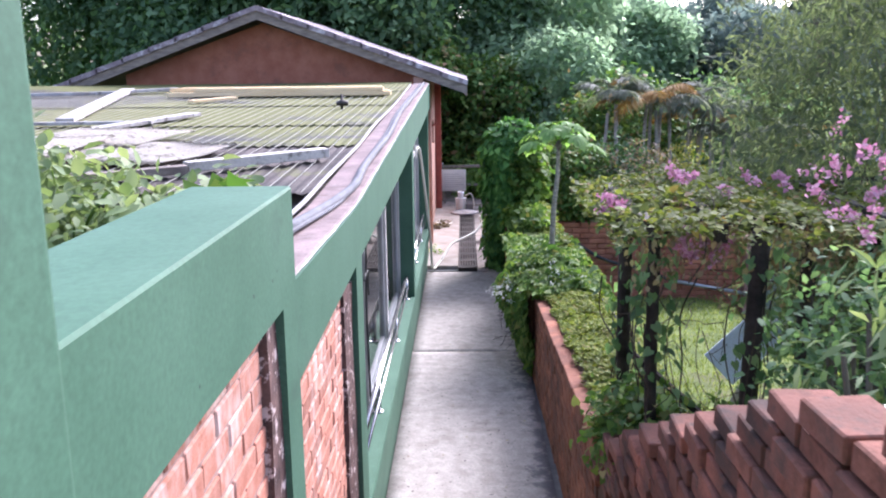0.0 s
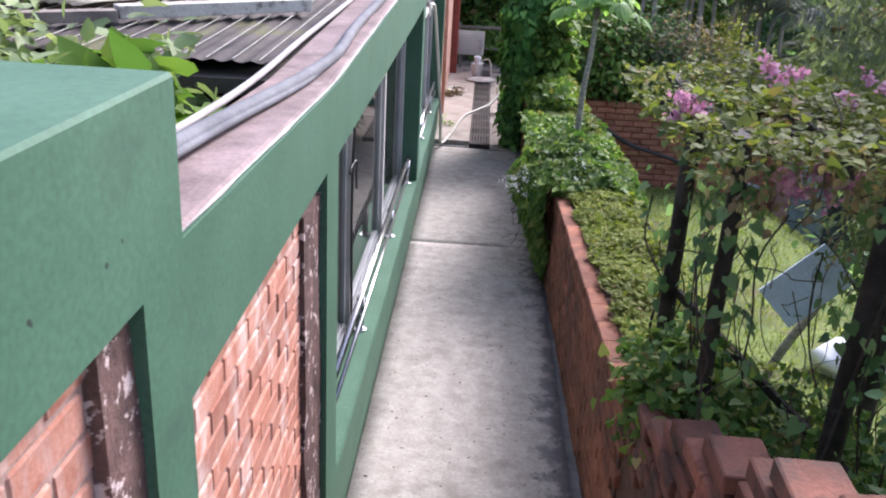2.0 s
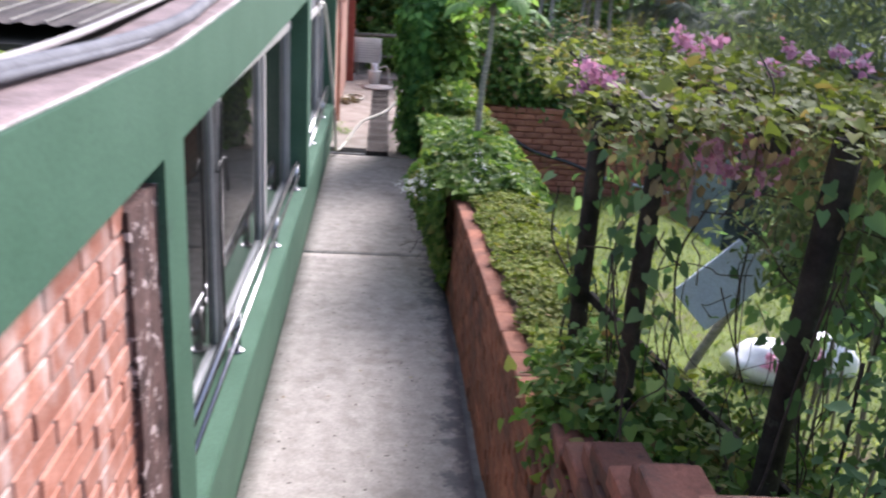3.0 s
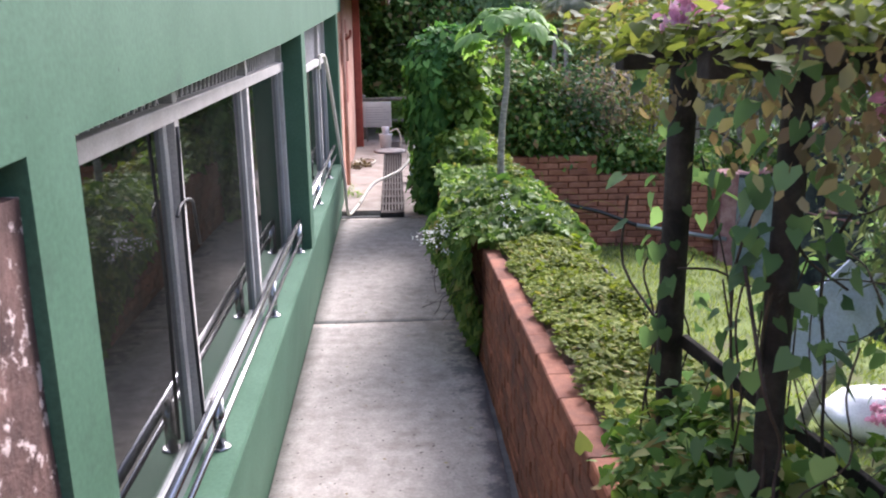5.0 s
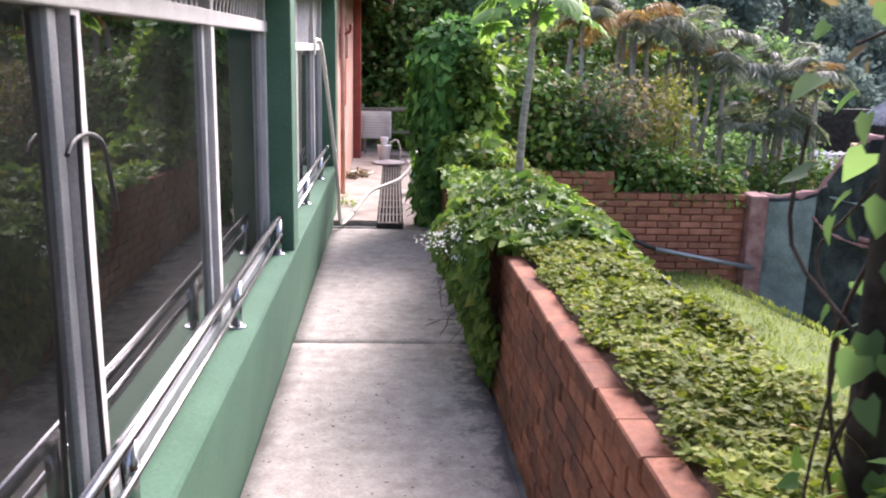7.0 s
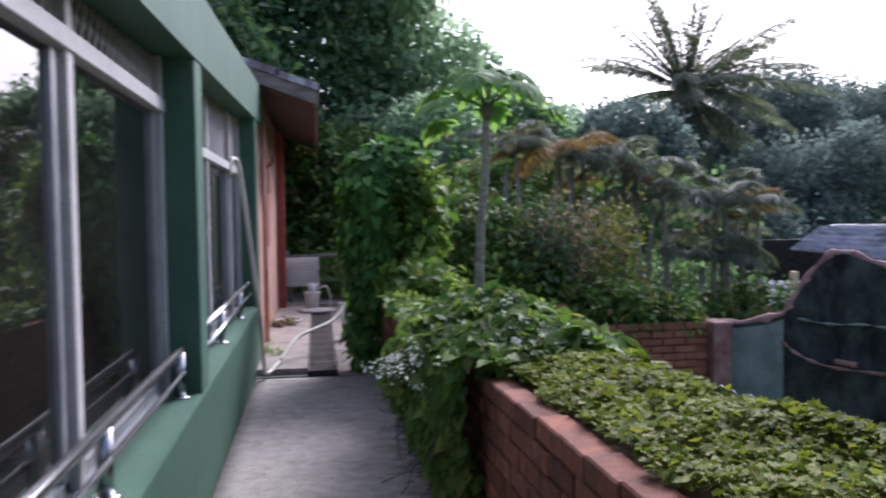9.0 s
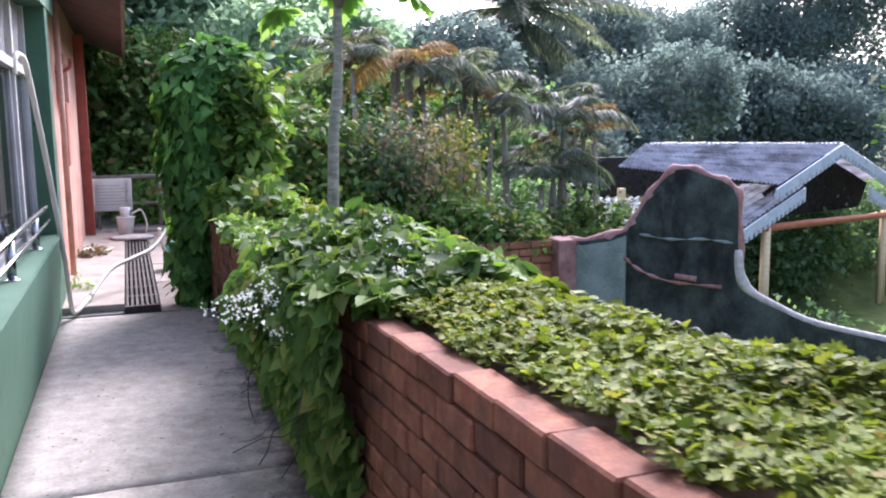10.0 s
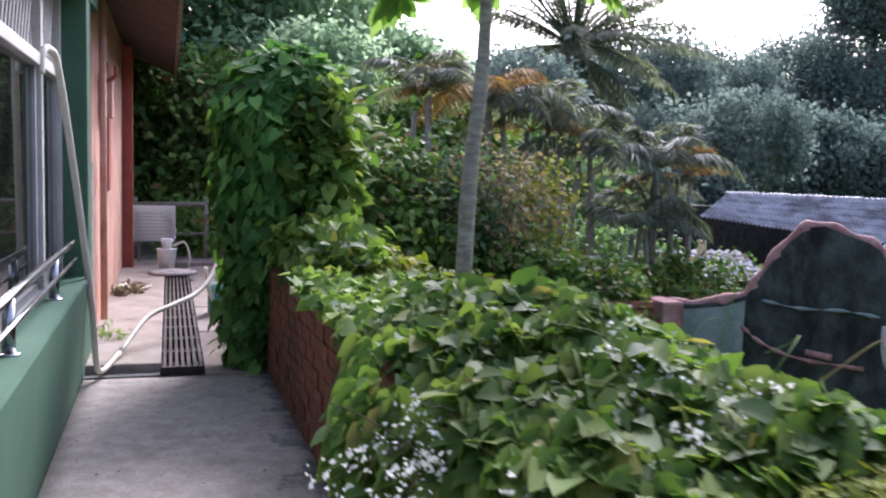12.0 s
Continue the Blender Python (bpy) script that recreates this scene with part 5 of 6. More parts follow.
bm.faces.new([bm.verts.new(gable(u, z, -0.5)) for u, z in ((0.2, -1.62), (1.0, -2.2), (4.6, -2.2), (5.0, -1.62), (2.6, -0.8))])
bmesh.ops.solidify(bm, geom=list(bm.faces), thickness=0.05)
part("gable_gloom", bm, DARKWOOD, hut, "dark panel for the shade inside the gable")
for u in (-0.3, 5.05):
    part("post", tube([gable(u, -4.8, -0.05), gable(u, -2.3, -0.05)], 0.10, 4), NEWWOOD, hut)
for p in ((10.4, 22.1), (9.0, 21.6)):
    part("post", box(p[0] - 0.07, p[0] + 0.07, p[1] - 0.07, p[1] + 0.07, -4.6, -1.5 if p[0] > 10 else -2.05, 0.01), NEWWOOD, hut)
part("beam", tube([gable(-0.7, -2.30, -0.05), gable(6.0, -2.42, -0.05)], 0.10, 4), ORANGE, hut, "orange painted beam")

# leaning board, white ring and pale stones on the lawn
board = thing("leaning_board", "blue-grey board propped at a slant on a bent stick", "board")
bm = box(-0.24, 0.24, -0.012, 0.012, -0.15, 0.15, 0.004)
ob = part("panel", bm, GREYBOARD, board)
ob.matrix_world = pose(2.18, 6.2, -0.60, -18, -43, 4)
part("stick", tube(spline([(1.98, 6.3, ground_z(1.98, 6.3)), (2.08, 6.28, -1.3), (2.25, 6.26, -0.85), (2.42, 6.25, -0.5)], 6), 0.03, 8), PAPBARK, board)
wring = thing("white_ring", "white plastic ring hung on the stick", "ring")
part("ring", tube([(2.42 + 0.085 * math.cos(a), 6.22, -0.46 + 0.07 * math.sin(a)) for a in (0.35 * i for i in range(15))], 0.018, 8), WHITE, wring)
for c, r in (((3.45, 7.9, ground_z(3.45, 7.9) + 0.12), (0.36, 0.26, 0.20)), ((4.05, 8.1, ground_z(4.05, 8.1) + 0.12), (0.30, 0.25, 0.22))):
    bm = bmesh.new()
    bmesh.ops.create_icosphere(bm, subdivisions=3, radius=1)
    for v in bm.verts:
        v.co = Vector((v.co.x * r[0], v.co.y * r[1], v.co.z * r[2])) * (1 + 0.25 * noise.noise(v.co * 1.8 + Vector(c)))
        v.co += Vector(c)
    st = part("pale_stone", bm, WHITE, smooth=True)
    tagged(st, "pale rounded garden stone among the flowers", "stone", group="pale stones")
ob = sprays("pink_flowers", [(3.3 + 0.5 * rng.random(), 7.6 + 0.2 * rng.random(), ground_z(3.5, 7.6) + 0.15 + 0.2 * rng.random()) for i in range(14)], 0.035, P_PINK, None, 20, 0.12)
tagged(ob, "pink flowers in front of the pale stones", "flowers")

lamp = thing("garden_lamp", "thin white garden lamp post", "lamp post")
part("pole", tube([(4.65, 17.4, -2.95), (4.78, 17.4, -0.68)], 0.03, 8), ALU, lamp)
part("head", box(4.66, 5.0, 17.33, 17.47, -0.70, -0.62, 0.015), WHITE, lamp)

# ---- end of the path ----
sign = thing("notice_board", "white notice board with faint grey lines of writing", "sign")
part("board", box(-0.446, 0.14, 20.28, 20.3, -1.40, -0.88, 0.004), PAPER, sign)
for i in range(7):
    part("line", box(-0.38, -0.03 + 0.06 * (i % 3), 20.272, 20.278, -1.0 - 0.05 * i, -0.988 - 0.05 * i), INK, sign, "faint unreadable line of writing")
for x in (-0.38, 0.06):
    part("leg", box(x, x + 0.03, 20.305, 20.33, FLOOR + 0.04, -0.95), FASCIA, sign)
bucket = thing("bucket", "white plastic bucket standing on the slab", "bucket")
part("body", tube([(0.02, 19.3, FLOOR + 0.075), (0.02, 19.3, FLOOR + 0.35), (0.02, 19.3, FLOOR + 0.36)], [0.10, 0.13, 0.138], 18), WHITE, bucket)
part("pedestal", tube([(0.02, 19.3, FLOOR + 0.36), (0.02, 19.3, FLOOR + 0.5)], [0.06, 0.08], 14), WHITE, bucket)
part("spout", tube(spline([(0.1, 19.3, FLOOR + 0.4), (0.25, 19.3, FLOOR + 0.45), (0.32, 19.3, FLOOR + 0.25), (0.3, 19.25, FLOOR + 0.12)], 5), 0.014, 7), HOSE, bucket)
tray = thing("round_lid", "flat pale round lid lying at the end of the grating", "lid")
part("disc", tube([(0.1, 18.9, FLOOR + 0.075), (0.1, 18.9, FLOOR + 0.10), (0.1, 18.9, FLOOR + 0.115)], [0.30, 0.31, 0.26], 20), OLDWOOD, tray)
hose = thing("garden_hose", "cream garden hose hanging from the window and crossing the grating", "hose")
part("hanging_length", tube(spline([(-0.60, 12.28, 0.22), (-0.595, 12.30, 0.33), (-0.57, 12.38, 0.36), (-0.54, 12.52, 0.26), (-0.49, 12.9, -0.4), (-0.44, 13.3, -1.2), (-0.43, 13.5, -1.62), (-0.40, 13.6, FLOOR + 0.06), (-0.30, 13.9, FLOOR + 0.12)], 8), 0.021, 8), HOSE, hose)
part("crossing_length", tube(spline([(-0.30, 13.9, FLOOR + 0.12), (-0.12, 14.35, FLOOR + 0.30), (0.08, 14.6, FLOOR + 0.36), (0.28, 14.85, FLOOR + 0.42), (0.42, 15.1, FLOOR + 0.55), (0.50, 15.3, FLOOR + 0.72)], 8), 0.021, 8), HOSE, hose)
coil = thing("hose_coil", "thin coil of hose lying on the raised slab", "hose")
part("coil", tube([(-0.32 + (0.13 + 0.004 * i * 0.3) * math.cos(i * 0.5), 17.6 + 0.3 * math.sin(i * 0.5), FLOOR + 0.085 + 0.0006 * i) for i in range(50)], 0.009, 6), HOSE, coil)
bin1 = thing("teal_can", "teal watering can beside the ivy", "can")
part("body", tube([(0.55, 16.3, FLOOR), (0.55, 16.3, FLOOR + 0.25), (0.55, 16.3, FLOOR + 0.30)], [0.12, 0.12, 0.07], 14), TEAL, bin1)
part("spout", tube(spline([(0.5, 16.2, FLOOR + 0.1), (0.42, 16.1, FLOOR + 0.3), (0.40, 16.05, FLOOR + 0.5)], 4), 0.02, 7), HOSE, bin1)
tuft = crown("weed_tuft", (-0.40, 14.75, FLOOR + 0.11), (0.12, 0.18, 0.07), 14, 9, 0.03, 0.07, L_PAP, None, LANCE)
tagged(tuft, "small weed tuft growing on the slab", "weed")
dry = crown("dry_leaves", (-0.42, 17.2, FLOOR + 0.10), (0.14, 0.2, 0.03), 14, 8, 0.03, 0.07, L_RED, None, OVAL)
tagged(dry, "small heap of dry leaves on the slab", "leaves")
# fallen leaves on the path
n = 70
at = np.stack([-0.45 + 1.15 * rng.random(n), 5 + 8.5 * rng.random(n), np.full(n, FLOOR + 0.012)], 1)
ob = leaves("fallen_leaves", OVAL, at, rand_dirs(n) * np.array([1, 1, 0.05]), np.tile([0, 0, 1.0], (n, 1)) + 0.2 * rand_dirs(n), 0.022 * (0.4 + rng.random(n)), L_RED)
tagged(ob, "a few small dry leaves on the path", "leaves", kind="stuff")

fence = thing("rail_fence", "low bamboo rail fence across the end of the path", "fence")
part("rail", tube([(-0.5, 21.0, -0.90), (1.7, 21.1, -0.88)], 0.04, 8), PAPBARK, fence)
part("rail", tube([(-0.5, 21.0, -1.35), (1.7, 21.1, -1.35)], 0.03, 8), PAPBARK, fence)
for x in (-0.45, 0.6, 1.5):
    part("post", tube([(x, 21.03, FLOOR), (x, 21.05, -0.8)], 0.04, 8), PAPBARK, fence)
bush("yellow-green bush behind the rail fence", (0.5, 21.6, -1.3), (0.7, 0.4, 0.4), 90, 14, 0.10, 0.13, L_PAP, OVAL)
ob = sprays("orange_flowers", [(0.45 + 0.35 * rng.random(), 20.7, -1.25 + 0.15 * rng.random()) for i in range(9)], 0.03, L_ORANGE, None, 16, 0.10)
tagged(ob, "small orange flowers by the fence", "flowers")
white_sheet = thing("white_sheet", "crumpled white sheet hung behind the ivy", "sheet")
bm = bmesh.new()
bmesh.ops.create_grid(bm, x_segments=10, y_segments=10, size=0.5)
for v in bm.verts:
    v.co = Vector((1.72 + v.co.x * 0.36, 18 + 0.12 * noise.noise(v.co * 4), -0.92 + v.co.y * 0.5 - v.co.x * 0.3))
bmesh.ops.solidify(bm, geom=list(bm.faces), thickness=0.01)
part("cloth", bm, WHITE, white_sheet, smooth=True)
part("pole", tube([(1.72, 18.1, -3.0), (1.72, 18.1, -0.8)], 0.03, 6), BARK, white_sheet)


# ---- palms, bushes and woods ----
def fronds(parent, hub, count, length, mat, lift=(0.2, 1.2), droop=1.0, leaflet=0.3, pairs=34, seed=1, width=0.09, name="frond"):
    """Feather fronds from a hub: a curved midrib each with narrow leaflets on both sides."""
    r = np.random.default_rng(seed)
    for i in range(count):
        az = i * 2.399 + r.normal() * 0.2
        el = lift[0] + (lift[1] - lift[0]) * r.random()
        L = length * (0.8 + 0.35 * r.random())
        h = np.array([math.cos(az), math.sin(az), 0.0])
        k = np.linspace(0, 1, 15)
        mid = np.array(hub) + h * (L * math.cos(el) * k * (1 - 0.12 * k))[:, None] + np.array([0, 0, 1.0]) * (L * math.sin(el) * k - droop * L * 0.55 * k ** 2.2)[:, None]
        bm = tube([Vector(p) for p in mid], [0.012 * length * (1 - 0.85 * q) for q in k], 5)
        f = part(name, bm, mat, parent)
        t = np.repeat(np.linspace(0.12, 1.0, pairs), 2)
        at = np.stack([np.interp(t, k, mid[:, c]) for c in range(3)], 1)
        ahead = np.stack([np.gradient(mid[:, c]) for c in range(3)], 1)
        ahead = np.stack([np.interp(t, k, ahead[:, c]) for c in range(3)], 1)
        ahead /= np.linalg.norm(ahead, axis=1, keepdims=True)
        side = np.cross(ahead, [0, 0, 1.0])
        s = np.where(np.arange(len(t)) % 2, 1.0, -1.0)[:, None]
        way = side * s * 0.9 + ahead * 0.55 + np.array([0, 0, -0.42]) + r.normal(size=at.shape) * 0.12
        size = leaflet * (0.35 + 1.0 * np.sin(np.pi * np.clip(0.12 + 0.82 * t, 0, 1))) * (0.85 + 0.3 * r.random(len(t)))
        leaves("leaflet_fringe", PALMLEAF, at, way, np.tile([0, 0, 1.0], (len(t), 1)) + 0.3 * r.normal(size=at.shape), size, mat, f)


tall = thing("oil_palm", "tall palm with a wide crown of feather fronds", "palm tree", at=(0, 0, -0.3))
part("trunk", tube(spline([(16.2, 40, -4), (16.15, 40, 0), (16.05, 40, 5.6)], 8), [0.48 + 0.012 * i + 0.07 * (i % 2) for i in range(16)] + [0.36], 12), BARK, tall)
fronds(tall, (16.05, 40, 5.4), 22, 6.4, L_PALM, (0.45, 1.45), 0.36, 0.62, 100, 3)
fronds(tall, (16.05, 40, 5.3), 22, 6.2, L_PALM, (-0.1, 0.7), 0.5, 0.62, 100, 23)
fronds(tall, (16.05, 40, 5.1), 16, 4.2, L_PALM, (-0.9, -0.2), 0.3, 0.7, 70, 33)
for x, y, z, c, L, mat, seed, hz in ((3.2, 18.0, -2.9, 8, 1.05, L_PALM, 5, 0.72), (4.3, 18.3, -2.9, 9, 1.15, L_PALM, 6, 0.72), (4.0, 18.1, -2.9, 5, 1.1, L_ORANGE, 14, 0.78), (5.3, 18.4, -3.0, 7, 1.1, L_PALM, 9, 0.55),
                                     (5.7, 18.2, -3.0, 9, 1.15, L_PALM, 7, 0.05), (6.8, 18.0, -3.1, 10, 1.2, L_PALM, 8, -0.1), (5.0, 18.6, -3.1, 3, 1.0, L_ORANGE, 10, 0.35), (7.0, 18.6, -3.1, 8, 1.1, L_PALM, 11, -0.75),
                                     (6.2, 17.6, -3.0, 8, 1.0, L_PALM, 12, -0.95), (7.4, 18.3, -3.1, 3, 0.9, L_ORANGE, 13, -0.25), (9.75, 30.0, -3.6, 9, 1.5, L_THICKET, 15, 0.7)):
    palm = thing("areca_palm", "clumping feather palm with thin ringed stems" if mat is L_PALM else "feather palm with dry orange fronds", "palm tree", group="garden palms")
    for q in range(3):
        dx, dy = 0.22 * math.cos(q * 2.1 + seed), 0.22 * math.sin(q * 2.1 + seed)
        part("stem", tube([(x + dx * 1.4, y + dy * 1.4, min(z, ground_z(x, y) - 0.1)), (x + dx, y + dy, (z + hz) / 2), (x + dx * 0.5, y + dy * 0.5, hz - 0.1 * q)], [0.05, 0.042, 0.035], 7), PAPBARK, palm)
    fronds(palm, (x, y, hz), c + 3, L * 1.25, mat, (0.3, 1.25), 0.95, 0.42 * L / 1.6, 60, seed)

for label, c, r, k, mat, size in (
        ("dense dark green bush beyond the wall", (2.9, 16.6, -0.95), (1.0, 0.8, 0.85), 260, L_DARK, 0.11),
        ("brownish red bush beyond the wall", (3.3, 16.2, -0.55), (0.85, 0.6, 0.5), 80, L_RED, 0.075),
        ("yellow-green bush beyond the wall", (4.5, 16.9, -0.85), (0.28, 0.4, 0.8), 80, L_YEL, 0.075),
        ("green bush behind the ivy pillar", (2.0, 16.2, -0.6), (0.7, 0.8, 0.8), 220, L_BUSH, 0.11),
        ("dark bush under the palms", (5.8, 19.6, -1.9), (1.2, 0.8, 0.8), 240, L_DARK, 0.13),
        ("dark bush under the palms", (7.4, 20.4, -2.0), (1.2, 0.9, 0.8), 200, L_DARK, 0.13),
        ("mixed green bush under the palms", (6.9, 17.3, -2.0), (0.9, 0.6, 0.6), 160, L_BUSH, 0.11),
        ("tall green bush behind the palms", (4.0, 20.8, -0.2), (1.5, 1.2, 1.2), 320, L_BUSH, 0.16),
        ("tall dark bush behind the palms", (6.8, 23.5, -0.4), (1.8, 1.2, 1.2), 300, L_DARK, 0.18),
        ("green bush beside the hut", (9.4, 25.5, -0.6), (1.4, 1.2, 1.3), 260, L_DARK, 0.18),
        ("dark bush between the curved wall and the hut", (9.6, 16.0, -4.1), (1.2, 0.8, 0.4), 60, L_DARK, 0.13),
        ("dark bush between the curved wall and the hut", (11.4, 17.8, -4.1), (1.4, 0.8, 0.4), 60, L_DARK, 0.13),
        ("dark shrubs behind the hut posts", (15.4, 22.8, -3.0), (2.2, 0.8, 1.0), 240, L_DARK, 0.16),
        ("dark shrubs behind the hut posts", (18.5, 24.0, -2.8), (2.0, 0.8, 1.2), 240, L_DARK, 0.16)):
    bush(label, c, r, k, 22, 0.16 * max(r[0], 0.8), size, mat)


def tree(label, x, y, base, height, crowns, mat, size, clumps=150, per=40, name="forest_tree", girth=0.28):
    """A tree: tapered trunk, limbs to each crown mass, and clumped leaves with gaps."""
    t = thing(name, label, "tree", group="trees behind the garden")
    top = base + height * 0.72
    part("trunk", tube(spline([(x, y, base - 0.3), (x + 0.15 * rng.normal(), y, base + height * 0.35), (x + 0.3 * rng.normal(), y, top)], 5), [girth * (1 - 0.07 * i) for i in range(11)], 9), BARK, t)
    limb = bmesh.new()
    for cx, cz, r in crowns:
        add_tube(limb, spline([(x, y, base + height * 0.35), (x + cx * 0.5, y, (base + height * 0.35 + cz) / 2 + 0.3), (x + cx, y, cz)], 5), [girth * 0.5 * (1 - 0.08 * i) for i in range(11)], 6, False)
    part("limbs", limb, BARK, t)
    for cx, cz, r in crowns:
        crown("crown", (x + cx, y + rng.normal() * r * 0.3, cz), (r, r * 0.9, r * 0.72), clumps, per, r * 0.14, size, mat, t, DIAMOND, 0.5)
    return t


DARKTREE = "dark broad-leaved forest tree with hanging leaf clumps"
for x, y, h, crowns in ((-11, 27, 12, ((-1.5, 2.5, 3.2), (1.8, 4.5, 3.4), (0, 7.5, 3.2))), (-6, 25.5, 12, ((-1.2, 2.2, 2.6), (1.6, 3.4, 3.0), (0.2, 6.8, 3.2))),
                        (-1.5, 26.5, 12, ((-1.4, 1.2, 2.4), (1.2, 3.2, 2.6), (-0.4, 6.0, 3.0))), (-3.8, 24, 8, ((0, 0.6, 2.2), (1.2, 2.6, 2.0)))):
    tree(DARKTREE, x, y, -2.5, h, crowns, L_DARK, 0.23, 190, 60)
# the young tree at x > 2 wears the haze-pale leaves too
for x, y, h, crowns in ((0.2, 23.4, 4, ((0, -0.6, 1.3), (0.7, 0.8, 1.2))), (-1.3, 22.8, 4, ((0, -0.5, 1.0), (0.3, 1.2, 1.2))), (2.4, 23.5, 4.5, ((0, -0.3, 1.4), (0.4, 1.4, 1.2)))):
    tree("young green tree at the end of the path", x, y, -2.5, h, crowns, L_FAR_HAZE if x > 2 else L_BUSH, 0.17, 120, 36, girth=0.12)
for x, y, h, crowns in ((2.0, 28, 11, ((-0.8, 1.0, 2.2), (0.8, 3.8, 2.2), (-0.8, 6.6, 2.4))), (5.6, 31, 6, ((-1, 0.8, 2.0), (1.0, 2.2, 1.8))), (9.0, 33, 7, ((-1.2, 0.6, 2.4), (1.4, 1.8, 2.0))), (12.5, 32, 6, ((-1, -1.2, 2.0), (1.4, -1.0, 1.9))), (17, 36, 6, ((-1.5, -1.8, 2.2), (2, -1.0, 2.0))), (21, 38, 6, ((-1.5, 0.6, 2.8), (2, 1.4, 2.4)))):
    tree("hazy green tree beyond the garden", x, y, -3.5, h, crowns, L_FAR_HAZE if x < 8 else L_SLOPE_HAZE, 0.24, 180, 46)
for x, y, h, crowns in ((24, 52, 12, ((-3, 2.0, 4), (2, 4.6, 4.0))), (32, 56, 12, ((-3, 2.5, 4.5), (3, 5.0, 4.0))), (40, 58, 14, ((-3, 3.5, 5), (3, 6.5, 4.2))), (47, 56, 20, ((-3, 4.0, 5.5), (2, 9.5, 5.0), (0, 13, 3.5))), (54, 54, 20, ((-3, 5.0, 6), (2, 11, 5.5))), (30, 44, 8, ((-2, -0.5, 3.2), (2.4, 0.6, 3.0))), (38, 44, 8, ((-2, -0.5, 3.4), (2.4, 0.8, 3.2))),
                        (7, 52, 11, ((-3, 2, 4), (2, 3.2, 3.6))), (14, 55, 10, ((-3, 1.5, 4), (2, 3.0, 3.6)))):
    tree("far hazy forest tree on the slope", x, y, -4, h, crowns, L_SLOPE_HAZE, 0.27, 230, 84, "far_tree", 0.4)
# woods on the sides and behind
for x, y, h, crowns in ((22, 8, 9, ((-1, 0, 3), (1, 3, 3))), (24, 16, 9, ((-1, 0, 3.2), (1, 3, 3))), (20, -2, 10, ((0, 0, 3.4), (1, 3.6, 3))), (12, -9, 10, ((0, 0, 3.4), (1, 3.6, 3))), (28, 25, 9, ((-1, 0, 3.2), (1, 2, 3)))):
    tree("green tree beside the garden", x, y, -4, h, crowns, L_BUSH, 0.42, 150, 32, "side_tree")

# ---- bricks, piece by piece ----
def brick_mesh(name, l, d, h, bevel, mat):
    bm = box(-d / 2, d / 2, -l / 2, l / 2, -h / 2, h / 2)
    bmesh.ops.bevel(bm, geom=list(bm.edges), offset=bevel, segments=1, affect="EDGES")
    for v in bm.verts:
        v.co += Vector((noise.noise(v.co * 31), noise.noise(v.co * 37), noise.noise(v.co * 41))) * 0.0025
    me = bpy.data.meshes.new(name)
    bm.normal_update()
    bm.to_mesh(me)
    bm.free()
    me.materials.append(mat)
    return me


def lay(me, parent, x, y, z, turn=0.0, scale=(1, 1, 1)):
    ob = new("brick", me)
    ob.parent = parent
    ob.location, ob.rotation_euler, ob.scale = (x, y, z), (0, random.uniform(-0.01, 0.01), turn), scale
    return ob


BL, BH, JOINT = 0.215, 0.068, 0.011
course = BH + JOINT
WL, WH = 0.252, 0.081           # larger bricks of the garden wall
full = [brick_mesh("brick", WL, 0.11, WH, 0.007, BRICK) for k in range(5)]
dirty = [brick_mesh("brick", BL, 0.11, BH, 0.005, DIRTYBRICK) for k in range(3)]
pale = [brick_mesh("brick", BL, 0.06, BH, 0.005, PALEBRICK) for k in range(3)]

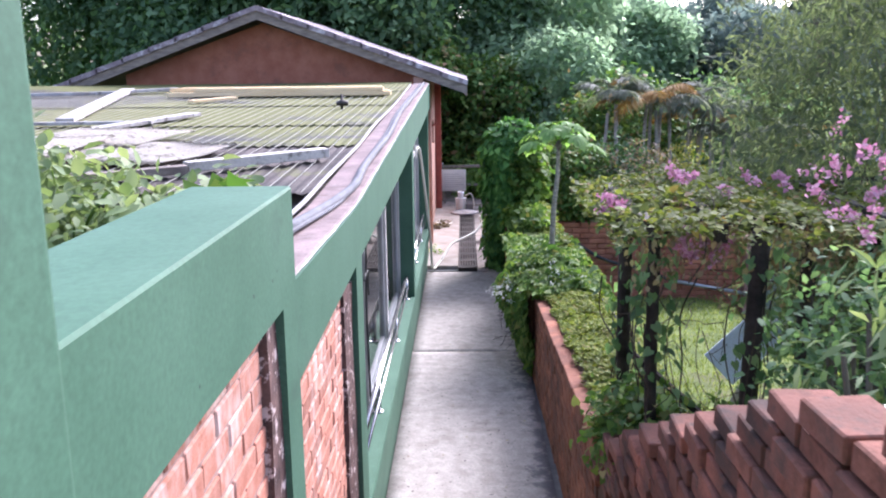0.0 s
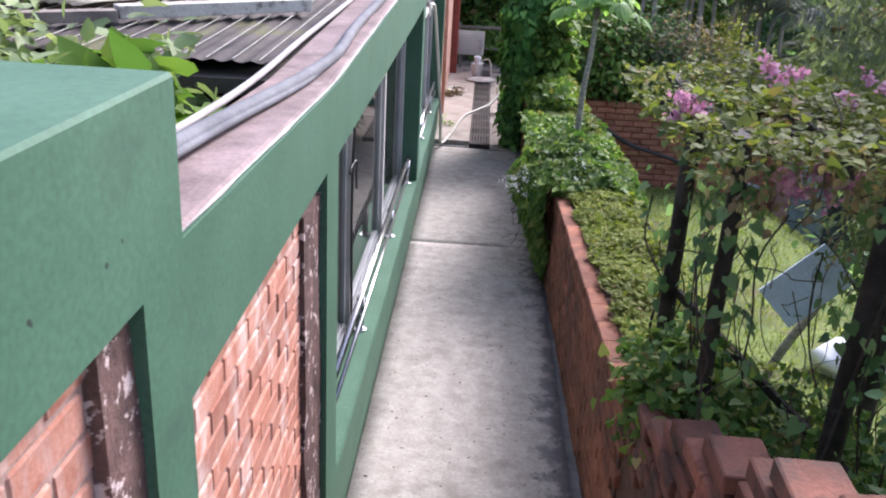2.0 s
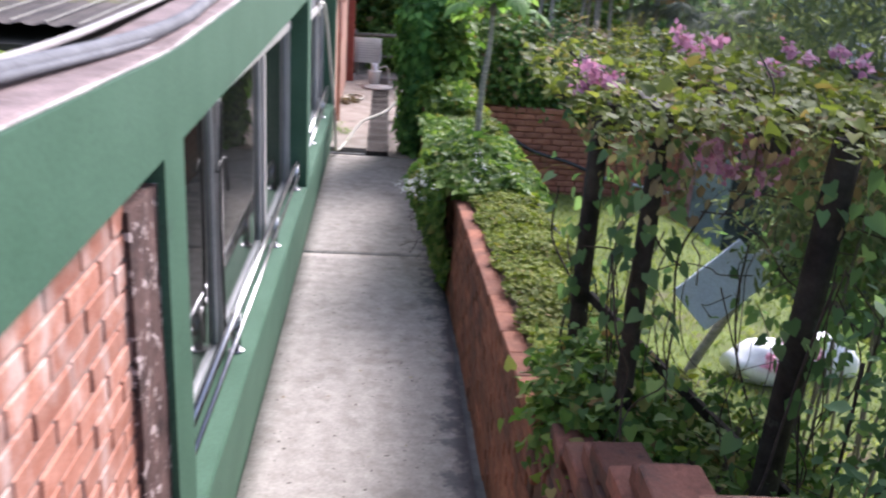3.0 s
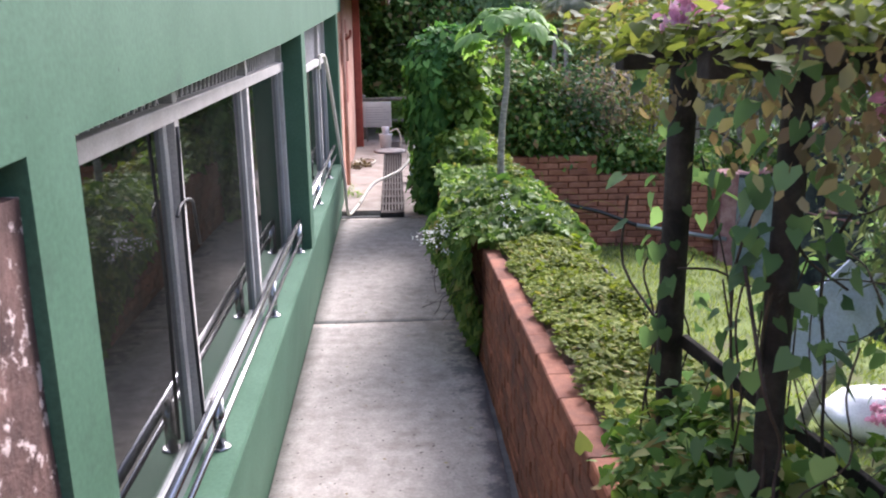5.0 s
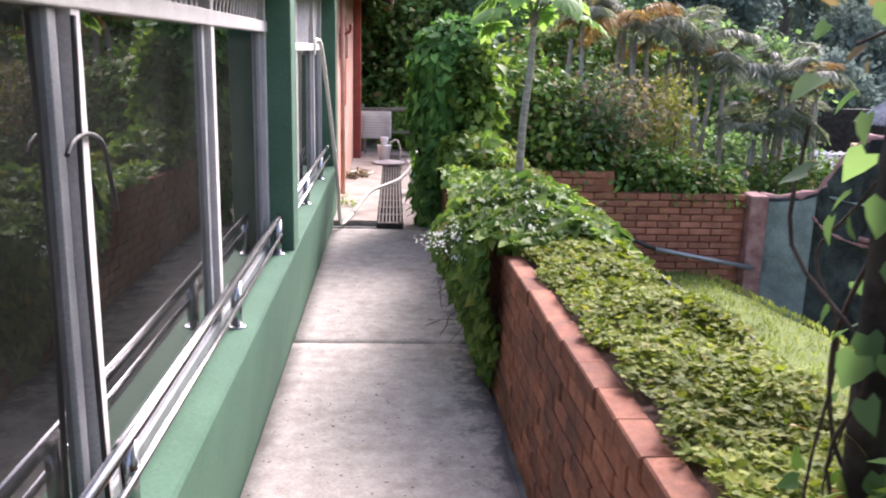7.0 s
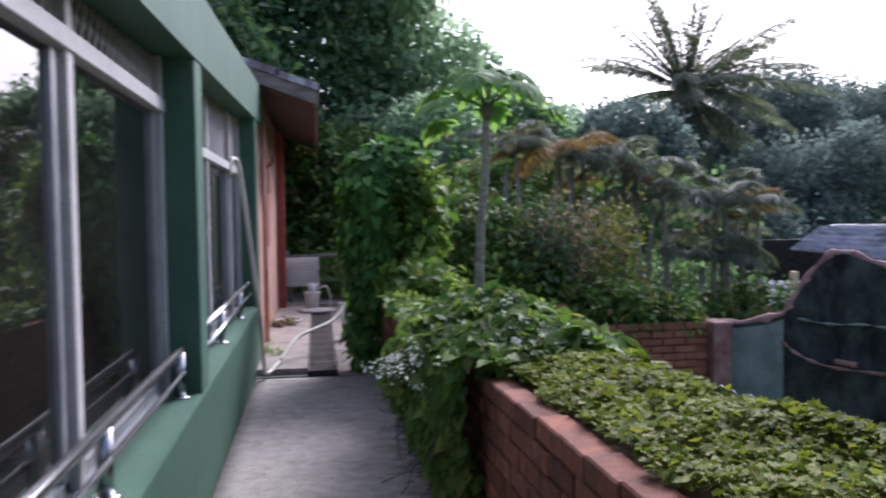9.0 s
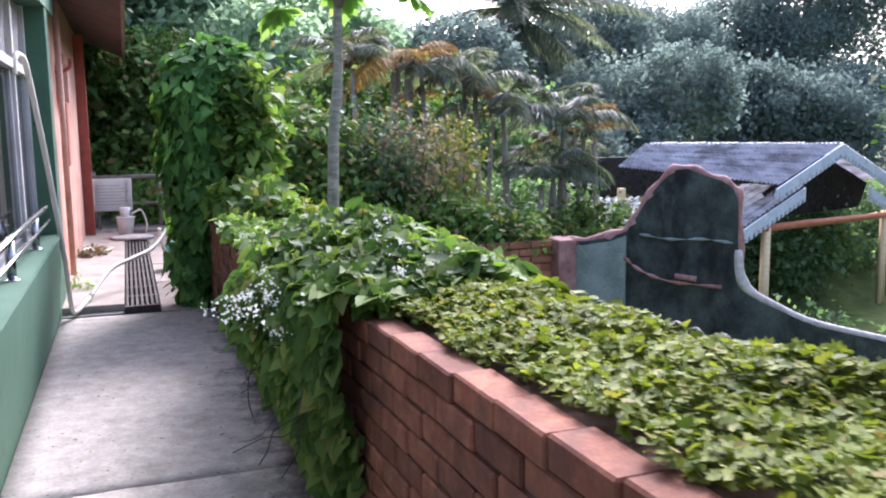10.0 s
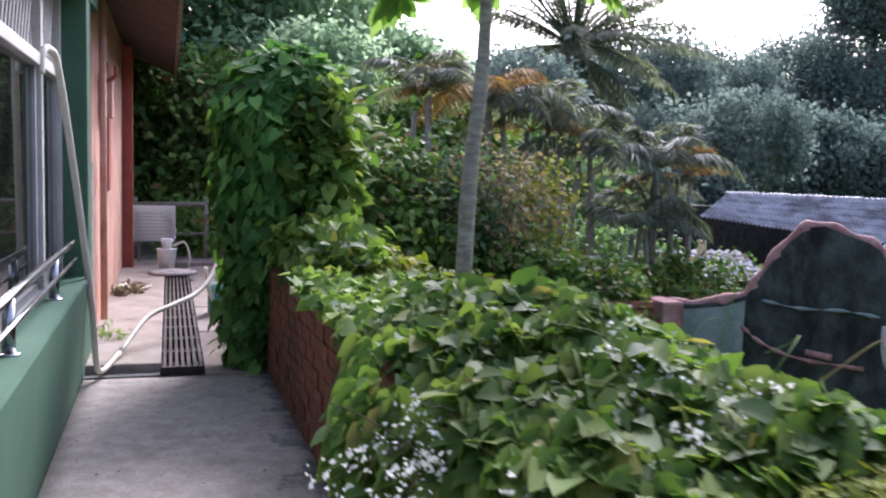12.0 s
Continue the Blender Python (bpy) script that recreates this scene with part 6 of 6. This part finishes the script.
# garden wall: whole bricks along the stretch walked beside, joined ones further on
far_verts, far_faces = [], []
for c in range(12):
    z = TOP - WH / 2 - c * (WH + 0.009)
    y = 4.92 + (0.13 if c % 2 else 0.0)
    while y < 13.75:
        x = wall_x(y) + 0.055 + random.uniform(-0.004, 0.004) - (0.006 if c == 0 else 0)
        if y < 10.6:
            lay(random.choice(full), gwall, x, y, z - 0.03 * (y - 5.4), 0.0026 * random.uniform(-4, 4))
        else:
            k = len(far_verts)
            a, b, e, g = x - 0.055, y - WL / 2, z - WH / 2 - 0.03 * (y - 5.4), 0.004 * random.random()
            far_verts += [(a - g + i * 0.11, b + j * WL, e + m * WH) for i in (0, 1) for j in (0, 1) for m in (0, 1)]
            far_faces += [tuple(k + i for i in q) for q in ((0, 1, 3, 2), (4, 6, 7, 5), (0, 4, 5, 1), (2, 3, 7, 6), (1, 5, 7, 3), (0, 2, 6, 4))]
        y += WL + 0.009
me = bpy.data.meshes.new("far_bricks")
me.from_pydata(far_verts, [], far_faces)
tagged(link_mesh("far_bricks", me, BRICK, gwall, "red bricks further along the wall"), kind="stuff")

# parapet beside the steps: level courses that end in teeth along the slope
for c in range(30):
    z = RAKE_LOW + 0.05 + c * course
    y1 = rake_y(z - BH / 2)
    for k in range(3):
        y = y1 - BL / 2 - k * (BL + JOINT) + 0.05 * math.sin(c * 2.1) + random.uniform(-0.02, 0.02)
        if y > 1.2 and not (k == 0 and random.random() < 0.14):
            lay(random.choice(dirty), parapet, 0.945 + random.uniform(-0.018, 0.018), y, z, random.uniform(-0.05, 0.05), (1.5, 1, 1))

# brick panels in the green wall
for y0, y1, z0, z1 in ((1.15, 2.40, -0.35, 0.772), (2.74, 3.97, -1.20, 0.45)):
    c, z = 0, z1 - BH / 2
    while z > z0:
        y = y0 - (0.11 if c % 2 else 0.0)
        while y < y1:
            a, b = max(y, y0), min(y + BL, y1)
            if b - a > 0.04:
                lay(random.choice(pale), wall, -0.523 + random.uniform(-0.003, 0.003), (a + b) / 2, z, 0, (1, (b - a) / BL, 1))
            y += BL + JOINT
        c, z = c + 1, z - course

# old bricks of the terracotta wall
old = [brick_mesh("brick", 0.30, 0.06, 0.085, 0.008, GABLE_BRICK) for k in range(3)]
for c in range(17):
    z = -1.36 - 0.1 * c
    y = 15.50
    x = 1.75 + (0.16 if c % 2 else 0)
    while x < 5.2:
        if (x < 3.15 or z < -1.63) and ground_z(x, y) < z + 0.1:
            ob = lay(random.choice(old), terrace, x, y, z, math.pi / 2)
        x += 0.315
